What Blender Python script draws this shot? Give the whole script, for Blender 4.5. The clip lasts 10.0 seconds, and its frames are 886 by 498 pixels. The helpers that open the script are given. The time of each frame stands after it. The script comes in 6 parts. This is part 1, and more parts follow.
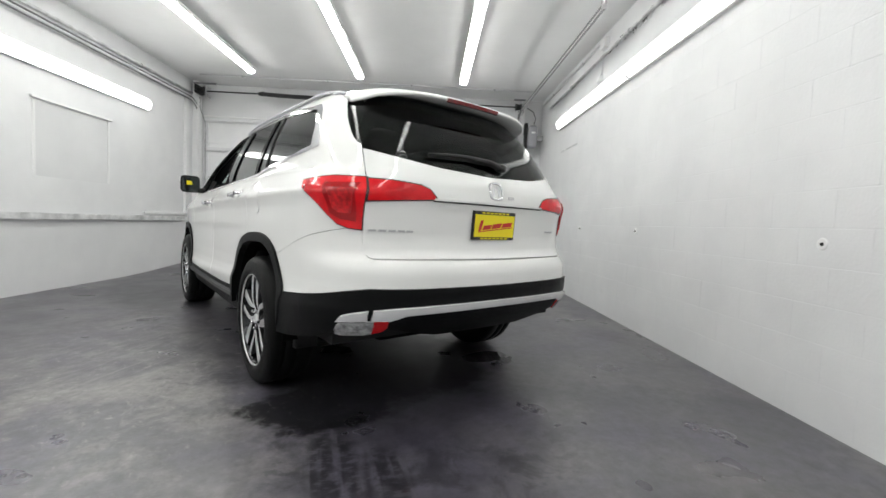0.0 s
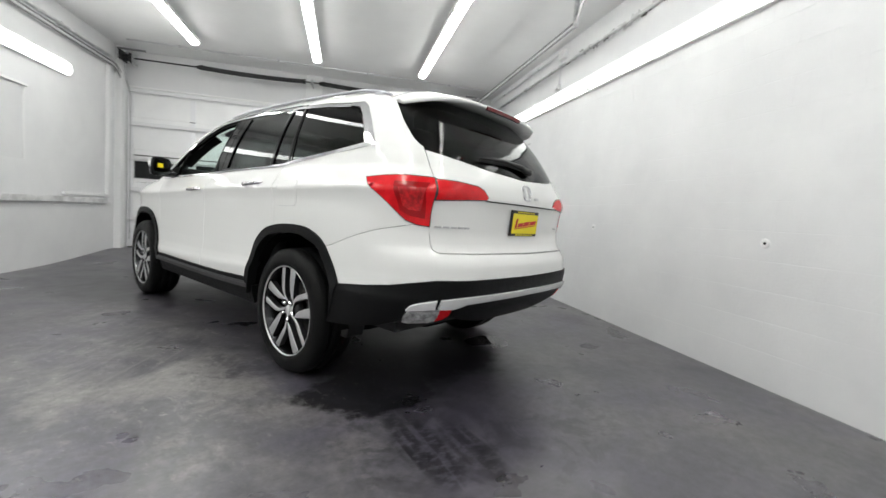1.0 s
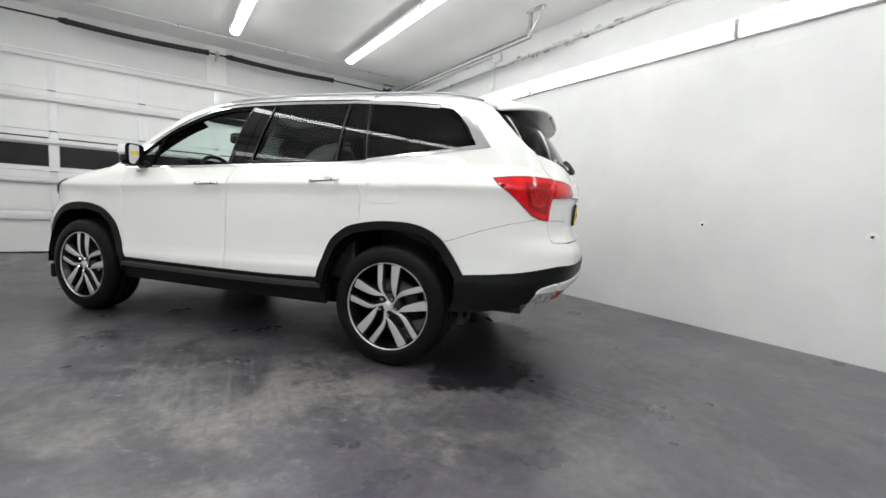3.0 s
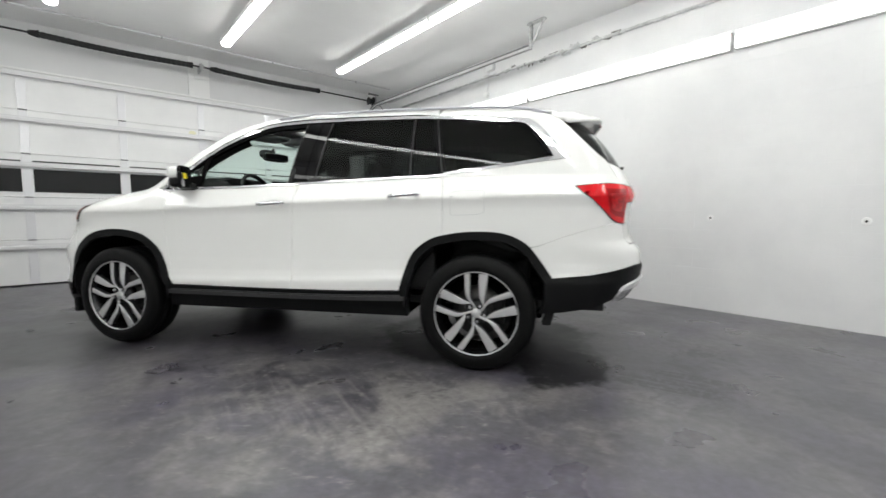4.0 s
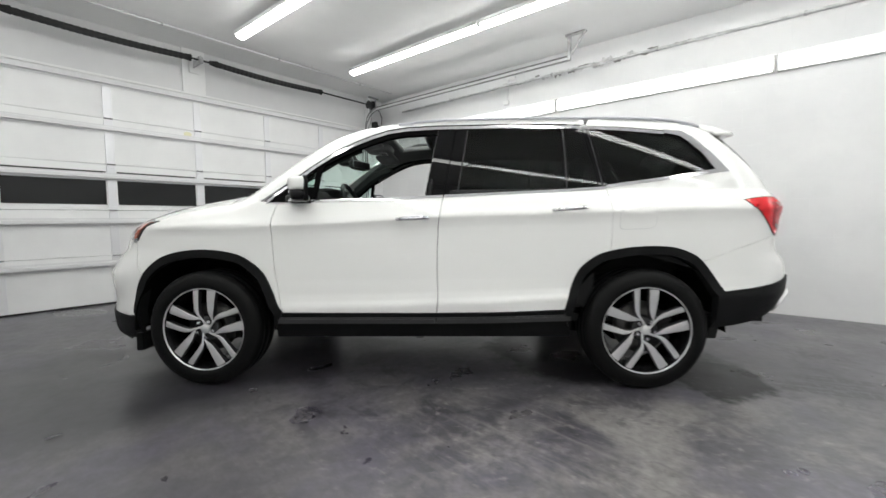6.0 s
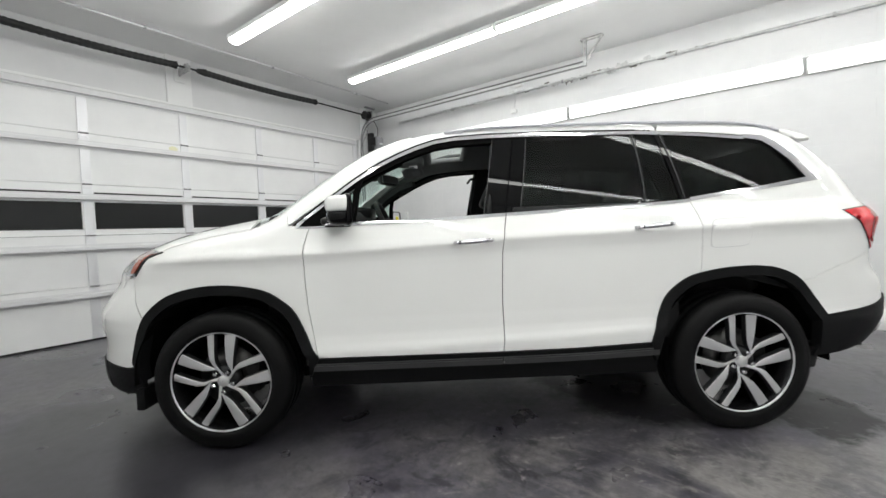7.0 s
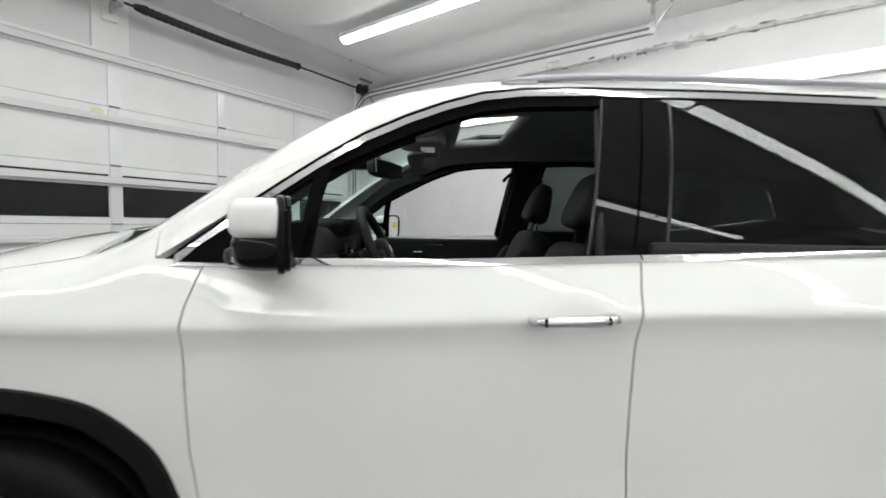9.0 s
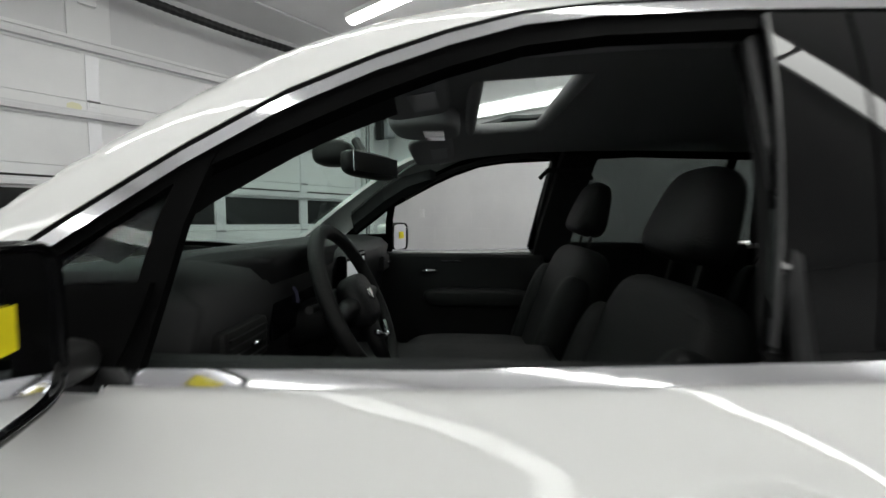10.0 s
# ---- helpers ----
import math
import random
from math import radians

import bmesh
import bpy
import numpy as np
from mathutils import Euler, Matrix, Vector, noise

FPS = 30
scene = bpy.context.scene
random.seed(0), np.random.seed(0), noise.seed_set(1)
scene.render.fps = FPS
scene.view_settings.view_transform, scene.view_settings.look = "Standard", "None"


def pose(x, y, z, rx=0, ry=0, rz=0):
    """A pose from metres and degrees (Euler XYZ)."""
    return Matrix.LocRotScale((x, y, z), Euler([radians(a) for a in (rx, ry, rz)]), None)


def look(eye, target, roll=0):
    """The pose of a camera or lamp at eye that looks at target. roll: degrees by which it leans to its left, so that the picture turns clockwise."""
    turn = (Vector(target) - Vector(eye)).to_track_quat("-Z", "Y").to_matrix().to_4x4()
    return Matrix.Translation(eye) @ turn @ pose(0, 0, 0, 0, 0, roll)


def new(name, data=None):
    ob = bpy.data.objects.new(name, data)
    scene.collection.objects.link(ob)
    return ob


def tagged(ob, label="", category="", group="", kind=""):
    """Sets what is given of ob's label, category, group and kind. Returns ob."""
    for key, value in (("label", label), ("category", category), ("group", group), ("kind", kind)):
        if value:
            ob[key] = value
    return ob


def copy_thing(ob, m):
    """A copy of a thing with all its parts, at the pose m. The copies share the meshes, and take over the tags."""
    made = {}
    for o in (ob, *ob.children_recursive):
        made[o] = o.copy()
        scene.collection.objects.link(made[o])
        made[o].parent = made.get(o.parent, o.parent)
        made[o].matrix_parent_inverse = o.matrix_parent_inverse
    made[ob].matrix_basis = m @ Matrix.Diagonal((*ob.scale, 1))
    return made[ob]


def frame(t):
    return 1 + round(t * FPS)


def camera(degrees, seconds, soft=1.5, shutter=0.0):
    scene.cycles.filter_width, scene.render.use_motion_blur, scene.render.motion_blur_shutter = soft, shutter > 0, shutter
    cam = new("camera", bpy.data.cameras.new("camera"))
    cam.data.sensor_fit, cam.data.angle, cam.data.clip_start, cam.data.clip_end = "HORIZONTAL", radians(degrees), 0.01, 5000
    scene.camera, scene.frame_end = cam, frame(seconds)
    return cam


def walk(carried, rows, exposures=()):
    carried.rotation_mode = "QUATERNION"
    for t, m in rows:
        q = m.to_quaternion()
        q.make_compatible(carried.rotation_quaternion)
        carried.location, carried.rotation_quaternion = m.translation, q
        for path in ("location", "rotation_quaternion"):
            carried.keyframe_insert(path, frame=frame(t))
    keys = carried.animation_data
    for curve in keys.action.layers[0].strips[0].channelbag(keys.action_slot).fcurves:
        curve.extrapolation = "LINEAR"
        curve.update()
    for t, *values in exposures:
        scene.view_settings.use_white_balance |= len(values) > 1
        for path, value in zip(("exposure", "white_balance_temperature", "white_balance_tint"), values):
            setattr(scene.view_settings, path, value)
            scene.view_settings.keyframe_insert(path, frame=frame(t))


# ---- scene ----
cam = camera(93.0, 10.0, shutter=0.5)
PATH = [
    (0, (-1.621, -4.049, 0.996), (-0.38, -2.485, 0.875), 2.5),
    (0.5, (-1.967, -3.925, 1.007), (-0.576, -2.493, 0.879), 3.3),
    (1, (-2.275, -3.712, 1.005), (-0.745, -2.433, 0.851), 4.0),
    (1.5, (-2.589, -3.491, 1.012), (-0.912, -2.411, 0.858), 1.5),
    (2, (-2.835, -3.208, 0.981), (-1.099, -2.221, 0.855), 3.1),
    (3.5, (-3.416, -2.183, 0.985), (-1.488, -1.684, 0.797), 1.4),
    (4, (-3.568, -1.783, 1.003), (-1.623, -1.348, 0.842), 0.0),
    (4.5, (-3.679, -1.338, 1.04), (-1.779, -0.753, 0.824), -4.5),
    (5, (-3.71, -0.945, 1.066), (-1.803, -0.36, 0.913), 0.4),
    (5.5, (-3.695, -0.639, 1.05), (-1.71, -0.47, 0.873), 1.5),
    (6, (-3.567, -0.292, 1.07), (-1.575, -0.189, 0.933), -0.6),
    (7.5, (-2.95, 0.321, 1.186), (-0.957, 0.227, 1.042), -3.2),
    (7.8, (-2.792, 0.363, 1.199), (-0.816, 0.223, 0.927), -4.4),
    (8, (-2.685, 0.387, 1.181), (-0.707, 0.213, 0.945), -1.8),
    (8.5, (-2.335, 0.43, 1.255), (-0.358, 0.173, 1.102), -2.0),
    (9, (-1.92, 0.357, 1.3), (0.076, 0.313, 1.178), 1.1),
    (9.5, (-1.602, 0.312, 1.342), (0.392, 0.349, 1.189), 0.5),
    (9.7, (-1.479, 0.307, 1.361), (0.518, 0.352, 1.266), 1.0),
    (9.9, (-1.378, 0.301, 1.368), (0.616, 0.360, 1.231), 0.5),
    (10, (-1.325, 0.313, 1.372), (0.669, 0.386, 1.230), 0.4),
]
walk(cam, [(t, look(eye, target, roll)) for t, eye, target, roll in PATH],
     exposures=[(0, 0.0), (8.5, 0.0), (9.0, -0.12), (9.5, -0.32), (10, -0.56)])

# exposure and light ------------------------------------------------------

world = bpy.data.worlds.new("world")
scene.world = world
world.use_nodes = True
world.node_tree.nodes["Background"].inputs[0].default_value = (0.02, 0.02, 0.022, 1)
world.node_tree.nodes["Background"].inputs[1].default_value = 0.3
LAMP_POWER = 20.8
EAST_LAMP_POWER, WEST_LAMP_POWER = 4.5, 10.0

# the room is turned against the car: room coordinates run along its walls
ROOM = pose(0, 0, 0, 0, 0, -36.7)
WEST, EAST, NORTH, SOUTH, HIGH = -3.41, 3.20, 4.04, -7.4, 3.394


# materials -----------------------------------------------------------------
def material(name, colour, rough=0.5, metal=0.0, coat=0.0, spec=0.5):
    m = bpy.data.materials.new(name)
    m.use_nodes = True
    b = m.node_tree.nodes["Principled BSDF"]
    b.inputs["Base Color"].default_value = (*colour, 1)
    b.inputs["Roughness"].default_value = rough
    b.inputs["Metallic"].default_value = metal
    b.inputs["Coat Weight"].default_value = coat
    b.inputs["Coat Roughness"].default_value = 0.03
    b.inputs["Specular IOR Level"].default_value = spec
    return m


def node(m, kind, **values):
    n = m.node_tree.nodes.new(kind)
    for key, value in values.items():
        n.inputs[key.replace("_", " ")].default_value = value
    return n


def wire(m, a, out, b, into):
    m.node_tree.links.new(a.outputs[out], b.inputs[into])


def grain(m, scale, depth, detail=4.0, distance=0.01):
    """Fine relief from noise, in metres of the object's own space."""
    co = node(m, "ShaderNodeTexCoord")
    n = node(m, "ShaderNodeTexNoise", Scale=scale, Detail=detail)
    bump = node(m, "ShaderNodeBump", Strength=depth, Distance=distance)
    wire(m, co, "Object", n, "Vector")
    wire(m, n, "Fac", bump, "Height")
    wire(m, bump, "Normal", m.node_tree.nodes["Principled BSDF"], "Normal")
    return bump


def ramp(m, *stops):
    r = m.node_tree.nodes.new("ShaderNodeValToRGB")
    while len(r.color_ramp.elements) < len(stops):
        r.color_ramp.elements.new(0.5)
    for e, (at, c) in zip(r.color_ramp.elements, stops):
        e.position, e.color = at, (*c, 1) if len(c) == 3 else c
    return r


def mottled(m, low, high, scale, lo=0.35, hi=0.65, detail=5.0, rough=None, whole=False):
    """Colour that drifts between two tones, and roughness with it; whole runs on over many pieces."""
    co = node(m, "ShaderNodeNewGeometry" if whole else "ShaderNodeTexCoord")
    n = node(m, "ShaderNodeTexNoise", Scale=scale, Detail=detail, Roughness=0.6)
    r = ramp(m, (lo, low), (hi, high))
    b = m.node_tree.nodes["Principled BSDF"]
    wire(m, co, "Position" if whole else "Object", n, "Vector")
    wire(m, n, "Fac", r, "Fac")
    wire(m, r, "Color", b, "Base Color")
    if rough:
        q = ramp(m, (0.3, (rough[0],) * 3), (0.7, (rough[1],) * 3))
        wire(m, n, "Fac", q, "Fac")
        wire(m, q, "Color", b, "Roughness")
    return n


def glowing(name, colour, strength):
    m = bpy.data.materials.new(name)
    m.use_nodes = True
    m.node_tree.nodes.remove(m.node_tree.nodes["Principled BSDF"])
    e = node(m, "ShaderNodeEmission", Color=(*colour, 1), Strength=strength)
    wire(m, e, "Emission", m.node_tree.nodes["Material Output"], "Surface")
    return m


def pane_glass(name, tint, ior=1.5, rough=0.0, faces=0.5):
    """A thin pane: tinted see-through with a mirror gloss by Fresnel."""
    m = bpy.data.materials.new(name)
    m.use_nodes = True
    m.node_tree.nodes.remove(m.node_tree.nodes["Principled BSDF"])
    clear = node(m, "ShaderNodeBsdfTransparent", Color=(*tint, 1))
    gloss = node(m, "ShaderNodeBsdfGlossy", Color=(1, 1, 1, 1), Roughness=rough)
    face = node(m, "ShaderNodeLayerWeight", Blend=0.5)
    steep = node(m, "ShaderNodeMath")
    steep.operation = "POWER"
    steep.inputs[1].default_value = 5.0
    lift = node(m, "ShaderNodeMath")
    lift.operation = "MULTIPLY_ADD"
    lift.inputs[1].default_value, lift.inputs[2].default_value = 0.8, faces * ((ior - 1) / (ior + 1)) ** 2
    mix = node(m, "ShaderNodeMixShader")
    wire(m, face, "Facing", steep, 0)
    wire(m, steep, "Value", lift, 0)
    wire(m, lift, "Value", mix, "Fac")
    wire(m, clear, "BSDF", mix, 1)
    wire(m, gloss, "BSDF", mix, 2)
    wire(m, mix, "Shader", m.node_tree.nodes["Material Output"], "Surface")
    return m


WALL = material("painted_block", (0.8, 0.8, 0.8), 0.55)
mottled(WALL, (0.69, 0.69, 0.70), (0.755, 0.755, 0.76), 1.3, whole=True)
grain(WALL, 60, 0.13, 6)
BOARD = material("painted_board", (0.78, 0.78, 0.78), 0.6)
mottled(BOARD, (0.64, 0.64, 0.65), (0.71, 0.71, 0.715), 0.9)
CEILING = material("ceiling_paint", (0.74, 0.74, 0.74), 0.7)
mottled(CEILING, (0.79, 0.79, 0.79), (0.85, 0.85, 0.85), 0.8)
TRIM = material("white_trim", (0.78, 0.78, 0.78), 0.45)
GREYED = material("dirty_white", (0.6, 0.6, 0.6), 0.6)
mottled(GREYED, (0.42, 0.42, 0.43), (0.72, 0.72, 0.72), 6.0)
STEEL = material("galvanised_steel", (0.5, 0.5, 0.5), 0.4, 0.8)
mottled(STEEL, (0.35, 0.35, 0.36), (0.6, 0.6, 0.6), 20)
DOORSKIN = material("door_enamel", (0.8, 0.8, 0.8), 0.4)
mottled(DOORSKIN, (0.76, 0.76, 0.765), (0.81, 0.81, 0.81), 2.0)
STILE = material("galvanised_stile", (0.74, 0.74, 0.76), 0.3, 0.3)
YELLOWED = material("yellowed_paint", (0.73, 0.71, 0.50), 0.45)
STRUT = material("strut_enamel", (0.68, 0.68, 0.69), 0.35)
TRACK = material("dull_track_steel", (0.24, 0.24, 0.245), 0.45, 0.6)
SEALANT = material("dirty_sealant", (0.16, 0.155, 0.15), 0.8)
mottled(SEALANT, (0.05, 0.048, 0.047), (0.33, 0.32, 0.31), 30)
SPRING = material("spring_steel", (0.012, 0.012, 0.013), 0.45, 0.2)
DARK_PANE = material("night_pane", (0.013, 0.0135, 0.014), 0.25, spec=0.3)
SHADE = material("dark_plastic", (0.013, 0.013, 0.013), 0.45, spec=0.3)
GREYPLASTIC = material("grey_plastic", (0.3, 0.3, 0.32), 0.5)
TUBE = glowing("lamp_tube", (0.985, 1.0, 0.965), LAMP_POWER)
EAST_TUBE = glowing("east_lamp_tube", (0.985, 1.0, 0.965), EAST_LAMP_POWER)
WEST_TUBE = glowing("west_lamp_tube", (0.985, 1.0, 0.965), WEST_LAMP_POWER)

PAINT = material("pearl_white_paint", (0.78, 0.78, 0.765), 0.6, 0.0, 1.0, 0.15)
PAINT.node_tree.nodes["Principled BSDF"].inputs["Coat Roughness"].default_value = 0.012
CLAD = material("black_cladding", (0.0072, 0.0074, 0.0078), 0.45, spec=0.1)
grain(CLAD, 700, 0.15)
GLOSSBLACK = material("gloss_black", (0.003, 0.003, 0.0034), 0.03, spec=0.18)
CHROME = material("chrome", (0.78, 0.78, 0.80), 0.1, 1.0)
RUBBER = material("tyre_rubber", (0.0048, 0.0048, 0.005), 0.45, spec=0.12)
grain(RUBBER, 300, 0.2)
VOID = material("underbody_black", (0.006, 0.006, 0.006), 0.95, spec=0.03)
ALLOY = material("machined_alloy", (0.62, 0.62, 0.625), 0.34, 0.7)
grain(ALLOY, 420, 0.06)
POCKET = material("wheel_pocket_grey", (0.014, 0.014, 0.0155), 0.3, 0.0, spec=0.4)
BARREL = material("wheel_barrel_grey", (0.045, 0.045, 0.048), 0.25, 0.9)
DISC = material("brake_disc", (0.10, 0.098, 0.095), 0.4, 1.0)
PRIVACY = pane_glass("privacy_glass", (0.27, 0.292, 0.285), 1.5, faces=0.48)
SCREEN = pane_glass("windscreen_glass", (0.90, 0.985, 0.955), 1.45)
CLEARPANE = pane_glass("clear_glass", (0.92, 0.95, 0.94), 1.45)
RED = material("red_lens", (0.72, 0.006, 0.012), 0.2, 0.0, 0.5, 0.2)
mottled(RED, (0.58, 0.003, 0.008), (0.80, 0.009, 0.016), 9.0)
REDDARK = material("deep_red_lens", (0.33, 0.0015, 0.004), 0.15, 0.0, 0.3, 0.3)
BRAKERED = material("smoked_red_lens", (0.11, 0.004, 0.006), 0.15, 0.0, 0.3, 0.3)
REDGLOW = material("bright_red_lens", (0.42, 0.002, 0.005), 0.3, 0.0, 0.5, 0.3)
mottled(REDGLOW, (0.26, 0.002, 0.003), (0.7, 0.014, 0.02), 45.0)
RAILGREY = material("roof_rail_silver", (0.46, 0.46, 0.50), 0.35, 0.3)
LENS = material("clear_lens", (0.62, 0.62, 0.63), 0.15, 0.3, 1.0)
FROSTED = material("ribbed_clear_lens", (0.42, 0.42, 0.43), 0.2, 0.2, 1.0)
mottled(FROSTED, (0.2, 0.2, 0.205), (0.62, 0.62, 0.63), 28.0)
grain(FROSTED, 90, 0.5)
AMBER = material("amber_lens", (0.42, 0.095, 0.055), 0.15, 0.0, 1.0)
mottled(AMBER, (0.28, 0.05, 0.035), (0.5, 0.15, 0.09), 25.0)
YELLOW = material("yellow_card", (0.85, 0.72, 0.01), 0.5)
REDINK = material("red_ink", (0.55, 0.03, 0.02), 0.5)
INK = material("black_ink", (0.02, 0.02, 0.02), 0.5)
GREYINK = material("grey_letter", (0.5, 0.5, 0.51), 0.3, 0.5)
SEAT = material("dark_seat_leather", (0.0075, 0.0078, 0.008), 0.55, spec=0.3)
grain(SEAT, 250, 0.3)
CABIN = material("dark_cabin_plastic", (0.0062, 0.0065, 0.007), 0.5, spec=0.3)
grain(CABIN, 500, 0.2)
LINING = material("dark_lining_cloth", (0.018, 0.018, 0.0185), 0.9, spec=0.1)
CLOTH = material("grey_headliner_cloth", (0.32, 0.32, 0.322), 0.9, spec=0.1)
PILLARCLOTH = material("grey_pillar_cloth", (0.16, 0.165, 0.163), 0.8, spec=0.2)
SEAL = material("rubber_seal", (0.02, 0.02, 0.021), 0.45, spec=0.4)
# the ridge's highlight is put into a paler colour than the cladding's
LIT_RIDGE = material("lit_sill_ridge_plastic", (0.034, 0.034, 0.035), 0.35, spec=0.5)
RUBBERED = material("polished_seal_edge", (0.02, 0.02, 0.021), 0.3, spec=0.5)
STRIP = material("weather_strip", (0.003, 0.003, 0.0031), 0.6, spec=0.02)
SATIN = material("satin_silver", (0.86, 0.86, 0.87), 0.22, 0.25)
DISPLAY = glowing("lit_display", (0.75, 0.8, 0.8), 0.6)
DIAL = glowing("dial_glow", (0.5, 0.5, 0.8), 0.03)
MIRROR = material("mirror_glass", (0.8, 0.8, 0.82), 0.02, 1.0)


# building blocks -----------------------------------------------------------
def thing(name, base=(0, 0, 0), turn=0.0, label="", category="", group="", kind="", room=True):
    ob = new(name)
    ob.empty_display_size = 0.2
    m = pose(*base, 0, 0, turn)
    ob.matrix_basis = ROOM @ m if room else m
    return tagged(ob, label, category, group, kind)


def part(name, bm, mat, parent=None, label="", smooth=False, at=None):
    me = bpy.data.meshes.new(name)
    bm.to_mesh(me)
    bm.free()
    me.materials.append(mat)
    if smooth:
        me.shade_smooth()
    ob = new(name, me)
    if parent:
        ob.parent = parent
    if at is not None:
        ob.matrix_basis = at
    return tagged(ob, label)


def structure(name, bm, mat, label, smooth=False):
    ob = part(name, bm, mat, None, label, smooth, ROOM)
    return tagged(ob, category=name.rstrip("_0123456789").split("_")[0], kind="structure")


def block(bm, lo, hi, bevel=0.0, m=None):
    """A box from corner to corner, its edges rounded."""
    lo, hi = Vector(lo), Vector(hi)
    made = bmesh.ops.create_cube(bm, size=1.0)["verts"]
    for v in made:
        v.co = Vector((lo[i] + (v.co[i] + 0.5) * (hi[i] - lo[i]) for i in range(3)))
    if bevel:
        edges = list({e for v in made for e in v.link_edges})
        made = [v for v in bmesh.ops.bevel(bm, geom=edges, offset=bevel, segments=2, affect="EDGES", profile=0.6)["verts"]]
    if m is not None:
        bmesh.ops.transform(bm, matrix=m, verts=made)
    return bm


def boxed(lo, hi, bevel=0.0, m=None):
    return block(bmesh.new(), lo, hi, bevel, m)


def tube(bm, points, radius, sides=8, closed=False, radii=None):
    """A round rod along a line of points."""
    pts = [Vector(p) for p in points]
    n = len(pts)
    rings = []
    up = Vector((0, 0, 1))
    for i, p in enumerate(pts):
        a = pts[(i - 1) % n] if closed or i else p
        b = pts[(i + 1) % n] if closed or i < n - 1 else p
        d = (b - a).normalized()
        u = d.cross(up if abs(d.z) < 0.95 else Vector((1, 0, 0))).normalized()
        w = d.cross(u)
        r = radii[i] if radii else radius
        rings.append([bm.verts.new(p + r * (math.cos(2 * math.pi * k / sides) * u + math.sin(2 * math.pi * k / sides) * w)) for k in range(sides)])
    for i in range(n if closed else n - 1):
        a, b = rings[i], rings[(i + 1) % n]
        for k in range(sides):
            bm.faces.new((a[k], a[(k + 1) % sides], b[(k + 1) % sides], b[k]))
    if not closed:
        bm.faces.new(rings[0][::-1])
        bm.faces.new(rings[-1])
    bmesh.ops.recalc_face_normals(bm, faces=bm.faces[:])
    return bm


def rod(points, radius, sides=8, closed=False, radii=None):
    return tube(bmesh.new(), points, radius, sides, closed, radii)


def lathe(bm, profile, steps=48, axis="x"):
    """Turns a profile of (along, radius) round the x axis."""
    rings = [[bm.verts.new((a, r * math.cos(2 * math.pi * k / steps), r * math.sin(2 * math.pi * k / steps))) for k in range(steps)] for a, r in profile]
    for p, q in zip(rings, rings[1:]):
        for k in range(steps):
            bm.faces.new((p[k], q[k], q[(k + 1) % steps], p[(k + 1) % steps]))
    bmesh.ops.recalc_face_normals(bm, faces=bm.faces[:])
    return bm


def plate(outline, depth, bevel=0.0, m=None, bm=None):
    """A flat piece of any outline (x, z), standing in the xz plane, its front at y = 0 and its back at y = depth."""
    bm = bm or bmesh.new()
    fresh = [bm.verts.new((x, 0, z)) for x, z in outline]
    face = bm.faces.new(fresh)
    out = bmesh.ops.extrude_face_region(bm, geom=[face])["geom"]
    back = [g for g in out if isinstance(g, bmesh.types.BMVert)]
    for v in back:
        v.co.y += depth
    if bevel:
        bmesh.ops.bevel(bm, geom=[e for e in face.edges], offset=bevel, segments=2, affect="EDGES")
    bmesh.ops.recalc_face_normals(bm, faces=bm.faces[:])
    if m is not None:
        bmesh.ops.transform(bm, matrix=m, verts=bm.verts[:])
    return bm


# the room's shell ------------------------------------------------------------
def floor_height(x, y):
    """The slab rises a little towards the garage door."""
    t = min(1.0, max(0.0, (y - 2.0) / 2.2))
    return 0.09 * t * t * (3 - 2 * t)


